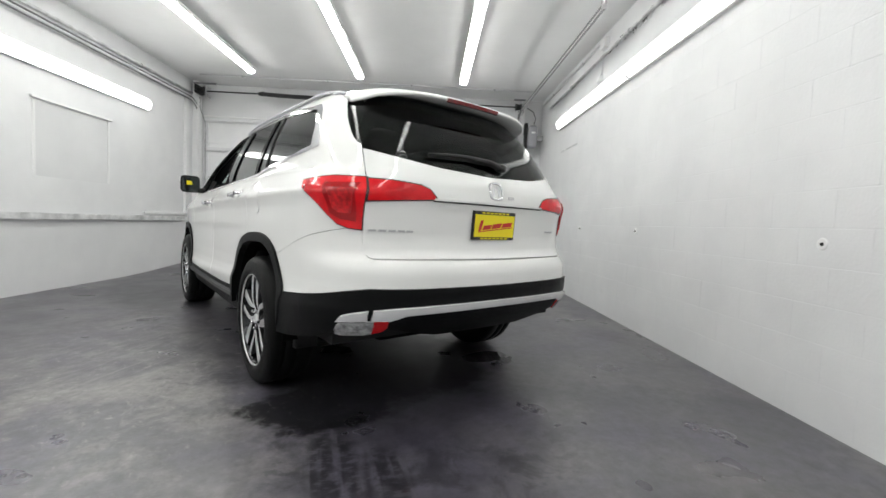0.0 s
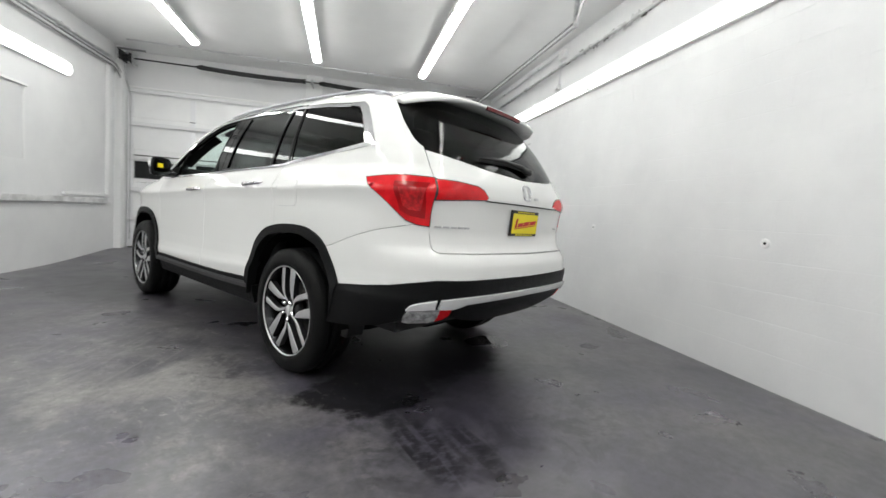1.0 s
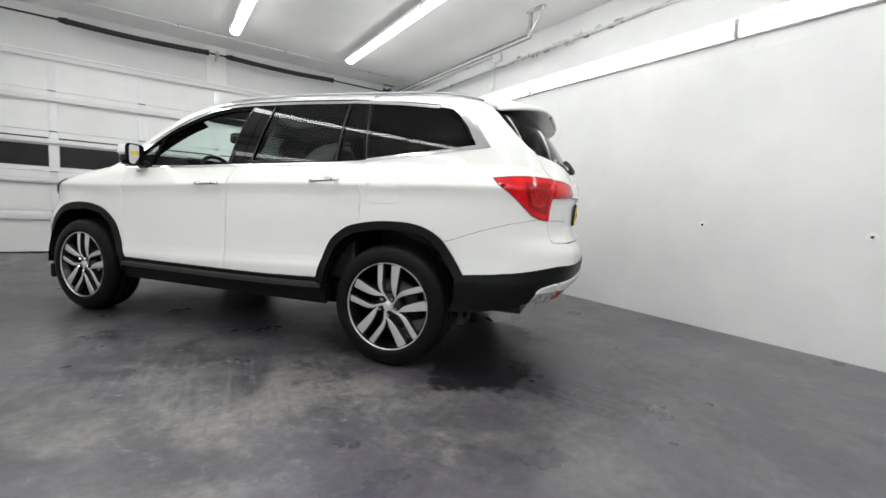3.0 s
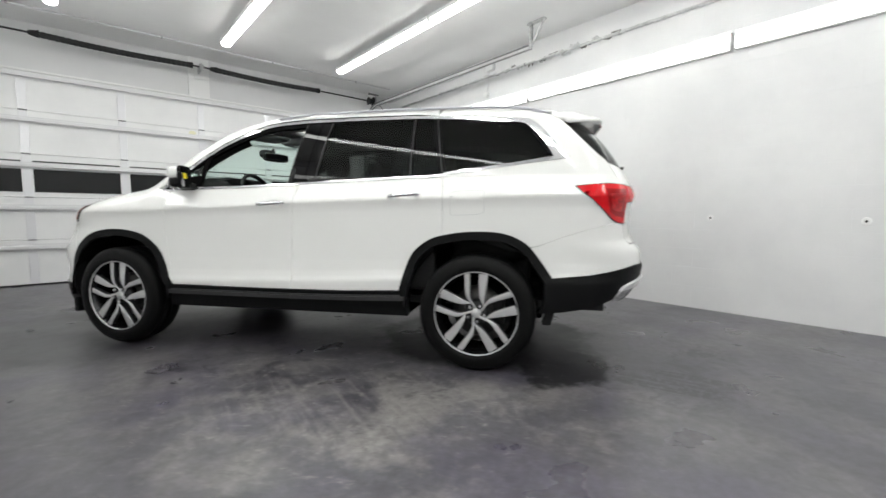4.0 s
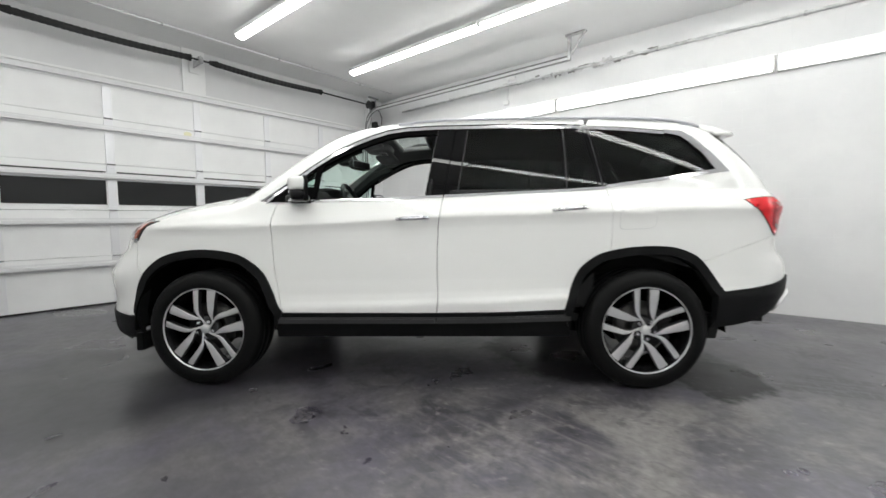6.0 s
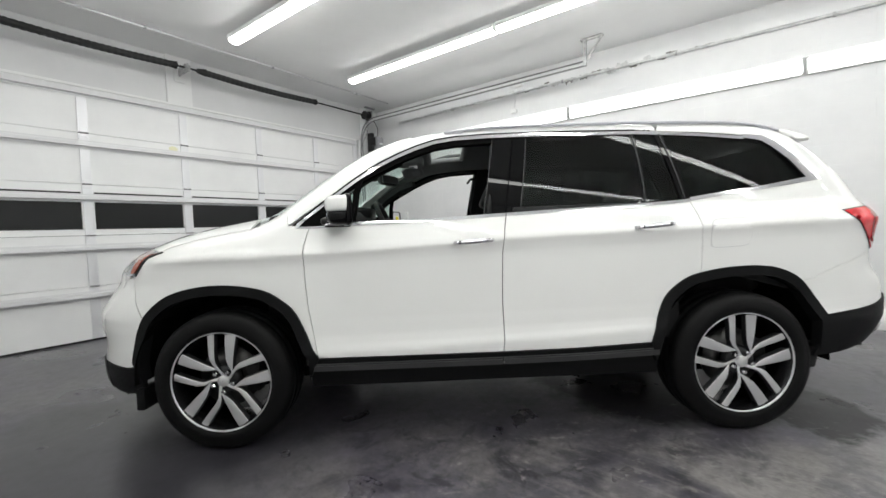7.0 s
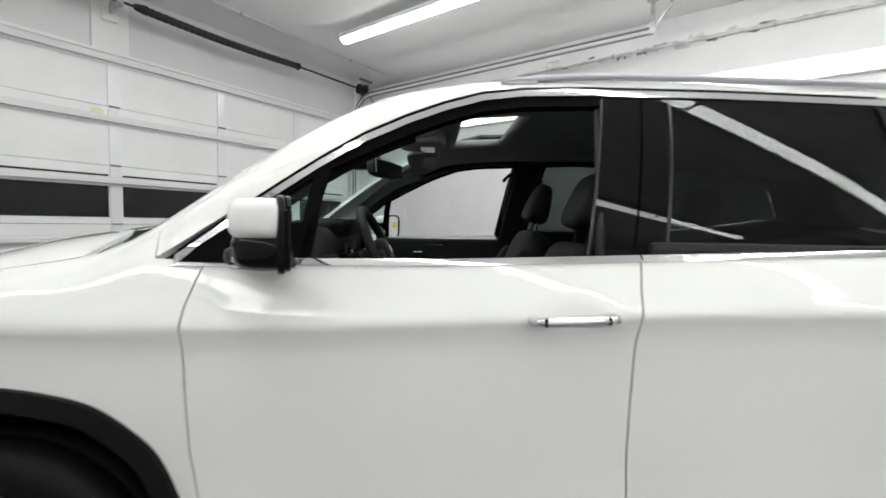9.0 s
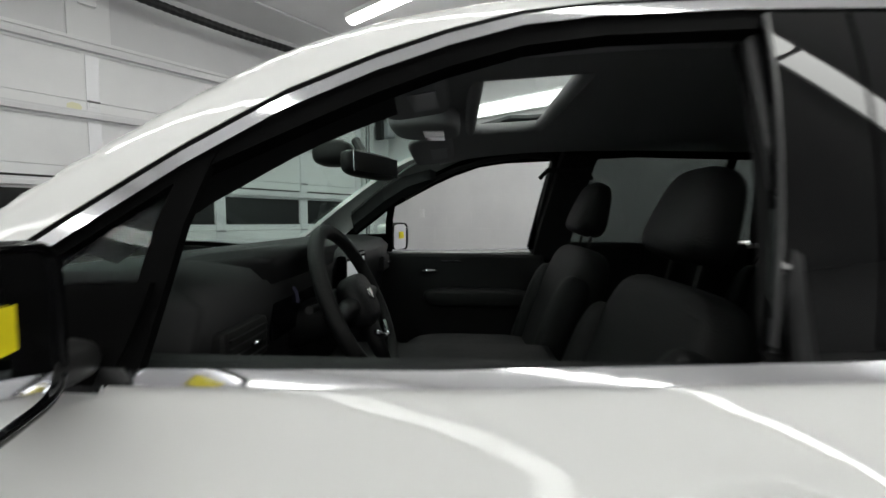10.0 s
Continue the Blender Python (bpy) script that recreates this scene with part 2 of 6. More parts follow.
def floor_paint():
    """Grey-violet floor paint, scuffed along the drive way, with damp and painted shade round the car."""
    m = material("worn_grey_floor_paint", (0.1, 0.095, 0.1), 0.35, spec=0.75)
    b = m.node_tree.nodes["Principled BSDF"]
    co = node(m, "ShaderNodeTexCoord")
    turn = node(m, "ShaderNodeVectorRotate")
    turn.rotation_type = "Z_AXIS"
    turn.inputs["Angle"].default_value = math.radians(-36.7)
    wire(m, co, "Object", turn, "Vector")
    split = node(m, "ShaderNodeSeparateXYZ")
    wire(m, turn, "Vector", split, "Vector")

    def noise_at(scale, detail, rough, source=turn, stretch=None, warp=0.0):
        n = node(m, "ShaderNodeTexNoise", Scale=scale, Detail=detail, Roughness=rough, Distortion=warp)
        if stretch:
            mp = node(m, "ShaderNodeMapping")
            mp.inputs["Scale"].default_value = stretch
            wire(m, source, "Vector", mp, "Vector")
            wire(m, mp, "Vector", n, "Vector")
        else:
            wire(m, source, "Vector", n, "Vector")
        return n

    def calc(kind, a, b2, c=None):
        q = node(m, "ShaderNodeMath")
        q.operation = kind
        for i, v in enumerate((a, b2, c)):
            if v is None:
                continue
            if isinstance(v, (int, float)):
                q.inputs[i].default_value = v
            else:
                m.node_tree.links.new(v, q.inputs[i])
        return q.outputs[0]

    def mixed(fac, a, b2, kind="MIX"):
        q = m.node_tree.nodes.new("ShaderNodeMix")
        q.data_type, q.blend_type = "RGBA", kind
        if isinstance(fac, float):
            q.inputs[0].default_value = fac
        else:
            m.node_tree.links.new(fac, q.inputs[0])
        for i, v in ((6, a), (7, b2)):
            if isinstance(v, tuple):
                q.inputs[i].default_value = (*v, 1)
            else:
                m.node_tree.links.new(v, q.inputs[i])
        return q.outputs[2]

    broad = noise_at(0.55, 4.0, 0.55)
    blotch = noise_at(2.2, 11.0, 0.68, warp=0.5)
    fine = noise_at(14.0, 8.0, 0.75)
    scuff = noise_at(2.3, 10.0, 0.68, stretch=(1.7, 0.9, 1.0), warp=0.8)
    ragged = noise_at(2.6, 10.0, 0.66)

    def patch(cx, cy, rx, ry, soft, rag, way=None):
        """One where the ground lies inside a ragged ellipse of the car's plan, fading out over its edge."""
        ax = calc("DIVIDE", calc("SUBTRACT", (way or split).outputs[0], cx), rx)
        ay = calc("DIVIDE", calc("SUBTRACT", (way or split).outputs[1], cy), ry)
        r = calc("SQRT", calc("ADD", calc("MULTIPLY", ax, ax), calc("MULTIPLY", ay, ay)), 0.0)
        r = calc("ADD", r, calc("MULTIPLY", calc("SUBTRACT", ragged.outputs["Fac"], 0.5), rag))
        q = node(m, "ShaderNodeMapRange")
        q.interpolation_type = "SMOOTHSTEP"
        m.node_tree.links.new(r, q.inputs[0])
        for i, v in ((1, 1.0 - soft), (2, 1.0), (3, 1.0), (4, 0.0)):
            q.inputs[i].default_value = v
        return q.outputs[0]

    worn = patch(-1.45, -0.75, 1.4, 2.15, 0.7, 0.8)
    thin = calc("MULTIPLY_ADD", worn, 0.75, 0.25)
    tone = ramp(m, (0.36, (0.064, 0.060, 0.076)), (0.5, (0.090, 0.086, 0.098)), (0.64, (0.118, 0.112, 0.117)))
    wire(m, broad, "Fac", tone, "Fac")
    wear = ramp(m, (0.47, (0.0,) * 3), (0.58, (1.0,) * 3))
    wire(m, blotch, "Fac", wear, "Fac")
    colour = mixed(calc("MULTIPLY", calc("MULTIPLY", wear.outputs[0], thin), 0.72), tone.outputs[0], (0.235, 0.22, 0.213))
    pits = ramp(m, (0.32, (1.0,) * 3), (0.50, (0.0,) * 3))
    hollow = noise_at(1.9, 4.0, 0.55, warp=0.3)
    wire(m, hollow, "Fac", pits, "Fac")
    colour = mixed(calc("MULTIPLY", calc("MULTIPLY", pits.outputs[0], thin), 0.7), colour, (0.066, 0.06, 0.078))
    lines = ramp(m, (0.50, (0.0,) * 3), (0.66, (1.0,) * 3))
    wire(m, scuff, "Fac", lines, "Fac")
    # short pale scratches and violet patches of newer paint
    flecks = noise_at(6.0, 10.0, 0.74, stretch=(1.3, 0.9, 1.0), warp=0.9)
    flake = ramp(m, (0.56, (0.0,) * 3), (0.68, (1.0,) * 3))
    wire(m, flecks, "Fac", flake, "Fac")
    repaint = noise_at(1.3, 6.0, 0.62, warp=0.4)
    cover = ramp(m, (0.50, (0.0,) * 3), (0.62, (1.0,) * 3))
    wire(m, repaint, "Fac", cover, "Fac")
    colour = mixed(calc("MULTIPLY", cover.outputs[0], 0.6), colour, (0.083, 0.074, 0.11))
    colour = mixed(calc("MULTIPLY", calc("MULTIPLY", flake.outputs[0], worn), 0.5), colour, (0.29, 0.275, 0.265))
    dots = ramp(m, (0.3, (0.5,) * 3), (0.5, (0.95,) * 3), (0.7, (1.4,) * 3))
    wire(m, fine, "Fac", dots, "Fac")

    # scuffed pale band beside and behind the car
    drive = patch(-1.5, -0.4, 1.3, 2.0, 0.8, 0.9)
    colour = mixed(calc("MULTIPLY", calc("MULTIPLY", lines.outputs[0], drive), 0.55), colour, (0.235, 0.225, 0.222))
    # oily ground behind, with the car's dark reflection painted in, and along its side
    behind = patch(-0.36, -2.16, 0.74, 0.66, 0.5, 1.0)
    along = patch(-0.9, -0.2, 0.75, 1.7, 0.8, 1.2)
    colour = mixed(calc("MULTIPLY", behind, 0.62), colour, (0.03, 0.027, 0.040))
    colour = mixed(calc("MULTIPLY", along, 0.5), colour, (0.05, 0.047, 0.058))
    # damp under the tail, the car's shade painted into the same dark colour
    damp_shade = patch(-0.12, -1.38, 0.92, 0.98, 0.25, 0.8)
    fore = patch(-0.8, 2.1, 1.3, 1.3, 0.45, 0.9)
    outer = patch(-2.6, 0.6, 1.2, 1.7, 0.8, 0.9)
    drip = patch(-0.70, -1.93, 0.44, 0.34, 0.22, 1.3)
    wet_shade = calc("MAXIMUM", damp_shade, drip)
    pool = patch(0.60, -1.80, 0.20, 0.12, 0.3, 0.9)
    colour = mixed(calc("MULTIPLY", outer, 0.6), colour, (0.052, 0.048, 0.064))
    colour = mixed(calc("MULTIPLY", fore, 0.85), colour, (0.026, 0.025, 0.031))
    colour = mixed(calc("MULTIPLY", wet_shade, 0.95), colour, (0.010, 0.0098, 0.0115))
    # small oily spots beside and behind the car
    spots = noise_at(4.2, 10.0, 0.72, warp=0.6)
    spot = ramp(m, (0.42, (1.0,) * 3), (0.48, (0.0,) * 3))
    wire(m, spots, "Fac", spot, "Fac")
    beside = calc("MAXIMUM", patch(-0.95, -0.2, 0.85, 2.4, 0.6, 0.9), patch(-0.5, -2.6, 1.1, 0.95, 0.6, 0.6))
    colour = mixed(calc("MULTIPLY", calc("MULTIPLY", spot.outputs[0], beside), 0.72), colour, (0.024, 0.022, 0.03))
    # tyre streaks
    lean = node(m, "ShaderNodeVectorRotate")
    lean.rotation_type = "Z_AXIS"
    lean.inputs["Angle"].default_value = math.radians(21)
    wire(m, turn, "Vector", lean, "Vector")
    streak = noise_at(9.0, 3.0, 0.5, source=lean, stretch=(2.6, 0.16, 1.0))
    lugs = noise_at(16.0, 4.0, 0.6, source=lean, stretch=(1.0, 2.2, 1.0))
    bars = ramp(m, (0.40, (0.0,) * 3), (0.48, (1.0,) * 3))
    wire(m, streak, "Fac", bars, "Fac")
    prints = ramp(m, (0.42, (0.25,) * 3), (0.52, (1.0,) * 3))
    wire(m, lugs, "Fac", prints, "Fac")
    aslant = node(m, "ShaderNodeSeparateXYZ")
    wire(m, lean, "Vector", aslant, "Vector")
    trail = calc("MAXIMUM", patch(0.04, -2.69, 0.13, 0.46, 0.4, 0.35, aslant), patch(0.24, -2.80, 0.12, 0.34, 0.5, 0.5, aslant))
    tread = calc("MULTIPLY", calc("MULTIPLY", bars.outputs[0], prints.outputs[0]), trail)
    colour = mixed(calc("MULTIPLY", tread, 0.95), colour, (0.014, 0.013, 0.018))
    # fine pale chips and dark specks all over the worn part
    chips = noise_at(13.0, 10.0, 0.78, stretch=(1.4, 0.8, 1.0), warp=0.4)
    chip = ramp(m, (0.56, (0.0,) * 3), (0.66, (1.0,) * 3))
    wire(m, chips, "Fac", chip, "Fac")
    colour = mixed(calc("MULTIPLY", calc("MULTIPLY", chip.outputs[0], worn), 0.75), colour, (0.30, 0.285, 0.265))
    speck = ramp(m, (0.36, (1.0,) * 3), (0.44, (0.0,) * 3))
    wire(m, chips, "Fac", speck, "Fac")
    colour = mixed(calc("MULTIPLY", calc("MULTIPLY", speck.outputs[0], worn), 0.6), colour, (0.03, 0.028, 0.034))
    colour = mixed(1.0, colour, dots.outputs[0], "MULTIPLY")
    # fine pale drag marks across the worn part
    slant = node(m, "ShaderNodeVectorRotate")
    slant.rotation_type = "Z_AXIS"
    slant.inputs["Angle"].default_value = math.radians(-45)
    wire(m, turn, "Vector", slant, "Vector")
    drag = noise_at(7.0, 6.0, 0.62, source=slant, stretch=(0.22, 3.0, 1.0), warp=0.25)
    mark = ramp(m, (0.52, (0.0,) * 3), (0.64, (1.0,) * 3))
    wire(m, drag, "Fac", mark, "Fac")
    dark = ramp(m, (0.34, (1.0,) * 3), (0.46, (0.0,) * 3))
    wire(m, drag, "Fac", dark, "Fac")
    dragged = calc("MAXIMUM", patch(-1.55, -0.75, 0.75, 1.1, 0.7, 0.9), calc("MULTIPLY", patch(-1.5, 0.5, 0.6, 0.9, 0.7, 0.9), 0.5))
    colour = mixed(calc("MULTIPLY", calc("MULTIPLY", mark.outputs[0], dragged), 0.36), colour, (0.27, 0.255, 0.24))
    colour = mixed(calc("MULTIPLY", calc("MULTIPLY", dark.outputs[0], dragged), 0.36), colour, (0.05, 0.046, 0.06))
    colour = mixed(1.0, colour, mixed(worn, (0.84, 0.84, 0.84), (0.94, 0.94, 0.94)), "MULTIPLY")
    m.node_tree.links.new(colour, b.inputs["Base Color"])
    m.node_tree.links.new(calc("SUBTRACT", 1.0, calc("MULTIPLY", wet_shade, 0.75)), b.inputs["Specular IOR Level"])
    rough = ramp(m, (0.3, (0.25,) * 3), (0.7, (0.39,) * 3))
    wire(m, hollow, "Fac", rough, "Fac")
    m.node_tree.links.new(calc("SUBTRACT", rough.outputs[0], calc("MULTIPLY", pool, 0.24)), b.inputs["Roughness"])
    bump = node(m, "ShaderNodeBump", Strength=0.08, Distance=0.002)
    wire(m, fine, "Fac", bump, "Height")
    wire(m, bump, "Normal", b, "Normal")
    return m


def build_floor():
    bm = bmesh.new()
    nx, ny = 30, 60
    grid = [[bm.verts.new((WEST - 0.2 + (EAST - WEST + 0.4) * i / nx, SOUTH - 0.2 + (NORTH + 0.6 - SOUTH) * j / ny, 0)) for i in range(nx + 1)] for j in range(ny + 1)]
    for row in grid:
        for v in row:
            v.co.z = floor_height(v.co.x, v.co.y)
    for j in range(ny):
        for i in range(nx):
            bm.faces.new((grid[j][i], grid[j][i + 1], grid[j + 1][i + 1], grid[j + 1][i]))
    slab = bmesh.ops.extrude_face_region(bm, geom=bm.faces[:])["geom"]
    for v in slab:
        if isinstance(v, bmesh.types.BMVert):
            v.co.z = -0.15
    bmesh.ops.recalc_face_normals(bm, faces=bm.faces[:])
    return structure("floor", bm, floor_paint(), "worn dark grey painted concrete garage floor with scuffs, damp stains and shade painted under the car's tail", True)


build_floor()
structure("wall_east", boxed((EAST, SOUTH - 0.2, -0.15), (EAST + 0.2, NORTH + 0.5, HIGH + 0.05)), WALL, "white painted concrete block wall")
structure("wall_west", boxed((WEST - 0.2, SOUTH - 0.2, -0.15), (WEST, NORTH + 0.5, HIGH + 0.05)), WALL, "white painted concrete block wall with a ledge")
structure("wall_south", boxed((WEST, SOUTH - 0.2, -0.15), (EAST, SOUTH, HIGH + 0.05)), WALL, "plain white painted wall")
structure("ceiling", boxed((WEST - 0.2, SOUTH - 0.2, HIGH + 0.05), (EAST + 0.2, NORTH + 0.5, HIGH + 0.25)), CEILING, "flat white painted ceiling")
# the wall round the garage door: a header and two jambs
DOOR_W, DOOR_E, DOOR_TOP = -3.27, 2.594, 2.818
bm = boxed((WEST, NORTH + 0.06, DOOR_TOP), (EAST, NORTH + 0.3, HIGH + 0.05))
block(bm, (WEST, NORTH + 0.06, -0.15), (DOOR_W, NORTH + 0.3, DOOR_TOP))
block(bm, (DOOR_E, NORTH + 0.06, -0.15), (EAST, NORTH + 0.3, DOOR_TOP))
structure("wall_north", bm, BOARD, "white painted wall round the garage door opening")


# strip lamps -------------------------------------------------------------------
def strip_lamp(length, tube_material, half=0.062):
    """A long fluorescent batten: white housing, glowing diffuser, end caps; it hangs below its origin."""
    ob = thing("strip_lamp", label="long white fluorescent strip lamp, switched on, under the ceiling", category="lamp", group="strip lamps")
    part("housing", boxed((-half - 0.012, -length / 2, -0.045), (half + 0.012, length / 2, 0), 0.008), TRIM, ob)
    bm = bmesh.new()
    ring = [(half * math.cos(a), -0.046 - 0.045 * math.sin(a)) for a in [math.pi * k / 8 for k in range(9)]]
    ends = [[bm.verts.new((x, y, z)) for x, z in ring] for y in (-length / 2 + 0.015, length / 2 - 0.015)]
    for k in range(8):
        bm.faces.new((ends[0][k], ends[1][k], ends[1][k + 1], ends[0][k + 1]))
    for e in ends:
        bm.faces.new(e)
    bm.faces.new((ends[0][0], ends[0][8], ends[1][8], ends[1][0]))
    bmesh.ops.recalc_face_normals(bm, faces=bm.faces[:])
    part("diffuser", bm, tube_material, ob, "glowing white diffuser")
    for s in (-1, 1):
        y = s * (length / 2 - 0.006)
        part("end_cap", boxed((0.002 - half, y - 0.007, -0.072), (half - 0.002, y + 0.007, 0), 0.004), TRIM, ob)
    return ob


lamp = strip_lamp(2.375, TUBE)
spots = [(x, 2.925 - 1.1875 - 2.405 * i) for x in (-1.925, -0.155, 1.555) for i in range(4)]
lamp.matrix_basis = ROOM @ pose(spots[0][0], spots[0][1], HIGH - 0.002)
for x, y in spots[1:]:
    copy_thing(lamp, ROOM @ pose(x, y, HIGH - 0.002))
for side, tube_material, middle, high in ((1, EAST_TUBE, 1.566, 2.705), (-1, WEST_TUBE, 1.38, 2.64)):
    wall_lamp = strip_lamp(2.466, tube_material, 0.075)
    part("reflector", boxed((-0.093, -1.233, -0.068), (-0.088, 1.233, -0.002), 0.002), TRIM, wall_lamp, "white upper reflector lip")
    tagged(wall_lamp, "long white fluorescent strip lamp, switched on, along the block wall", group="wall strip lamps")
    for i in range(4):
        place = ROOM @ pose(EAST if side > 0 else WEST, middle - 2.494 * i, high, 0, 90, 0 if side > 0 else 180)
        if i:
            copy_thing(wall_lamp, place)
        else:
            wall_lamp.matrix_basis = place


# garage door ---------------------------------------------------------------------
STILES = [DOOR_W + 0.03, -2.281, -1.275, -0.278, 0.728, 1.715, DOOR_E - 0.03]
JOINTS = [0.105, 0.682, 1.232, 1.785, 2.333, DOOR_TOP]


def garage_door():
    ob = thing("garage_door", (0, NORTH, 0), label="white sectional steel garage door with a row of dark windows, closed", category="door")
    for i, (lo, hi) in enumerate(zip(JOINTS, JOINTS[1:])):
        bm = bmesh.new()
        if i == 2:
            block(bm, (DOOR_W, 0, lo + 0.002), (DOOR_E, 0.045, 1.299))
            block(bm, (DOOR_W, 0, 1.700), (DOOR_E, 0.045, hi - 0.002))
            for s in STILES:
                block(bm, (max(DOOR_W, s - 0.055), 0, 1.299), (min(DOOR_E, s + 0.055), 0.045, 1.700))
        else:
            block(bm, (DOOR_W, 0, lo + 0.002), (DOOR_E, 0.045, hi - 0.002))
        part("door_section", bm, DOORSKIN, ob)
    for a, b in zip(STILES, STILES[1:]):
        part("window_pane", boxed((a + 0.05, 0.02, 1.29), (b - 0.05, 0.032, 1.705)), DARK_PANE, ob, "dark window pane")
        bm = bmesh.new()
        for lo, hi in (((a + 0.055, -0.006, 1.299), (b - 0.055, 0.008, 1.312)), ((a + 0.055, -0.006, 1.687), (b - 0.055, 0.008, 1.700))):
            block(bm, lo, hi)
        part("window_bead", bm, SHADE, ob)
    # stiles, one per section
    for s in STILES:
        for lo, hi in zip(JOINTS, JOINTS[1:]):
            part("stile", boxed((s - 0.045, -0.012, lo + 0.006), (s + 0.045, 0.0, hi - 0.006), 0.003), STILE, ob)
    # hinges on the inner stiles
    for s in STILES[1:-1]:
        for z in JOINTS[1:-1]:
            leaf = part("hinge", boxed((s - 0.03, -0.017, z - 0.045), (s + 0.03, -0.012, z + 0.045), 0.002), STILE, ob)
            part("hinge_pin", rod([(s - 0.042, -0.021, z), (s + 0.042, -0.021, z)], 0.009, 6), TRACK, leaf, "dull steel hinge pin")
    # stiffening struts: hat profiles across the whole door
    for z in (0.586, 1.094, 1.636, 2.208, 2.76):
        deep = 0.06
        bm = boxed((DOOR_W + 0.01, -deep, z - 0.022), (DOOR_E - 0.01, -0.012, z + 0.022), 0.006)
        block(bm, (DOOR_W + 0.01, -0.018, z - 0.045), (DOOR_E - 0.01, -0.012, z + 0.045))
        part("strut", bm, STRUT, ob)
    part("stain", plate([(-0.452, 2.258), (-0.361, 2.256), (-0.352, 2.281), (-0.372, 2.303), (-0.418, 2.309), (-0.449, 2.292)], 0.002, 0, pose(0, -0.0012, 0)), YELLOWED, ob, "faint yellow paint stain")
    part("bottom_seal", boxed((DOOR_W, -0.005, 0.078), (DOOR_E, 0.05, 0.11), 0.008), SHADE, ob, "black rubber bottom seal")
    return ob


garage_door()


def track_set(side):
    """A vertical and a horizontal channel with its bend, in which the door's rollers run."""
    x = DOOR_W - 0.06 if side < 0 else DOOR_E + 0.10
    z = 3.07 if side < 0 else 3.15
    ob = thing("door_track", (x, NORTH, 0), label="grey steel garage door track with bend and ceiling hanger", category="track", group="door tracks")
    line = [(0, -0.06, 0.1 + 0.4 * k) for k in range(7)]
    line += [(0, -0.06 - 0.33 * (1 - math.cos(a)), z - 0.33 + 0.33 * math.sin(a)) for a in [math.pi / 2 * k / 6 for k in range(7)]]
    line += [(0, -0.06 - 0.33 - 0.413 * k, z) for k in range(1, 10)]
    for off in (-0.028, 0.028):
        part("rail", rod([(p[0], p[1] + (off if i < 7 else off * 0.5), p[2] + (0 if i < 9 else off)) for i, p in enumerate(line)], 0.011, 6), TRACK, ob)
    part("channel", rod([(p[0] + 0.02 * side, p[1], p[2]) for p in line], 0.016, 6), STRUT, ob)
    end = line[-1]
    bm = boxed((-0.02, end[1] - 0.02, z - 0.03), (0.02, end[1] + 0.02, HIGH + 0.05), 0.003)
    block(bm, (-0.03, end[1] - 0.22, HIGH + 0.03), (0.03, end[1] + 0.05, HIGH + 0.05), 0.003)
    part("hanger", bm, STEEL, ob)
    part("brace", rod([(0, end[1], z), (0, end[1] - 0.2, HIGH + 0.035)], 0.014, 6), STEEL, ob)
    part("jamb_angle", boxed((-0.03 if side > 0 else -0.12, -0.03, 0.10), (0.12 if side > 0 else 0.03, 0.055, 2.85), 0.004), TRIM, ob)
    return ob


track_set(-1)
track_set(1)


def torsion_springs():
    ob = thing("torsion_spring_shaft", (0, 3.80, 3.235), label="black torsion springs on a thin steel shaft above the door", category="spring")
    part("shaft", rod([(-3.26, 0, 0), (2.74, 0, 0)], 0.013, 8), SPRING, ob)
    for a, b in ((-2.115, -0.455), (-0.12, 1.54)):
        n = int((b - a) / 0.03)
        bm = rod([(a + (b - a) * k / n, 0, -0.022 * math.sin(math.pi * k / n)) for k in range(n + 1)], 0.04, 12, radii=[0.041 if k % 2 else 0.035 for k in range(n + 1)])
        part("spring", bm, SPRING, ob)
        for x in (a, b):
            part("cone", rod([(x - 0.05, 0, 0), (x + 0.05, 0, 0)], 0.036, 10, radii=[0.028, 0.046]), SHADE, ob)
    part("centre_plate", boxed((-0.35, 0.222, -0.12), (-0.23, 0.236, 0.08), 0.004), TRIM, ob)
    part("bearing_arm", boxed((-0.30, -0.03, -0.05), (-0.28, 0.226, 0.05), 0.004), STEEL, ob)
    part("centre_bearing", rod([(-0.315, 0, 0), (-0.265, 0, 0)], 0.045, 10), STEEL, ob)
    for x in (-3.20, 2.66):
        part("drum", rod([(x - 0.05, 0, 0), (x - 0.04, 0, 0), (x + 0.04, 0, 0), (x + 0.05, 0, 0)], 0.07, 14, radii=[0.075, 0.06, 0.05, 0.085]), SPRING, ob)
        part("lift_cable", rod([(x, -0.06, 0), (x - 0.01, -0.03, -0.3), (x - 0.012, 0.16, -0.55), (x - 0.012, 0.17, -3.0)], 0.004, 5), SPRING, ob, "thin dark lifting cable", True)
        if x < 0:
            part("bearing_bracket", boxed((x - 0.085, -0.09, -0.05), (x - 0.072, 0.2, 0.11), 0.004), SPRING, ob, "dark bearing bracket")
        part("angle_iron", boxed((x - 0.10, -0.10, 0.10), (x + 0.30 if x < 0 else x + 0.12, -0.06, 0.125), 0.003), TRACK, ob)
        part("end_plate", boxed((x + 0.09, -0.06, -0.12), (x + 0.1, 0.14, 0.1), 0.003), STEEL, ob)
    return ob


torsion_springs()
# the board that carries the shaft's middle
structure("trim_1", boxed((-0.42, NORTH + 0.03, DOOR_TOP + 0.03), (-0.13, NORTH + 0.06, HIGH + 0.05), 0.004), TRIM, "white painted board above the garage door")
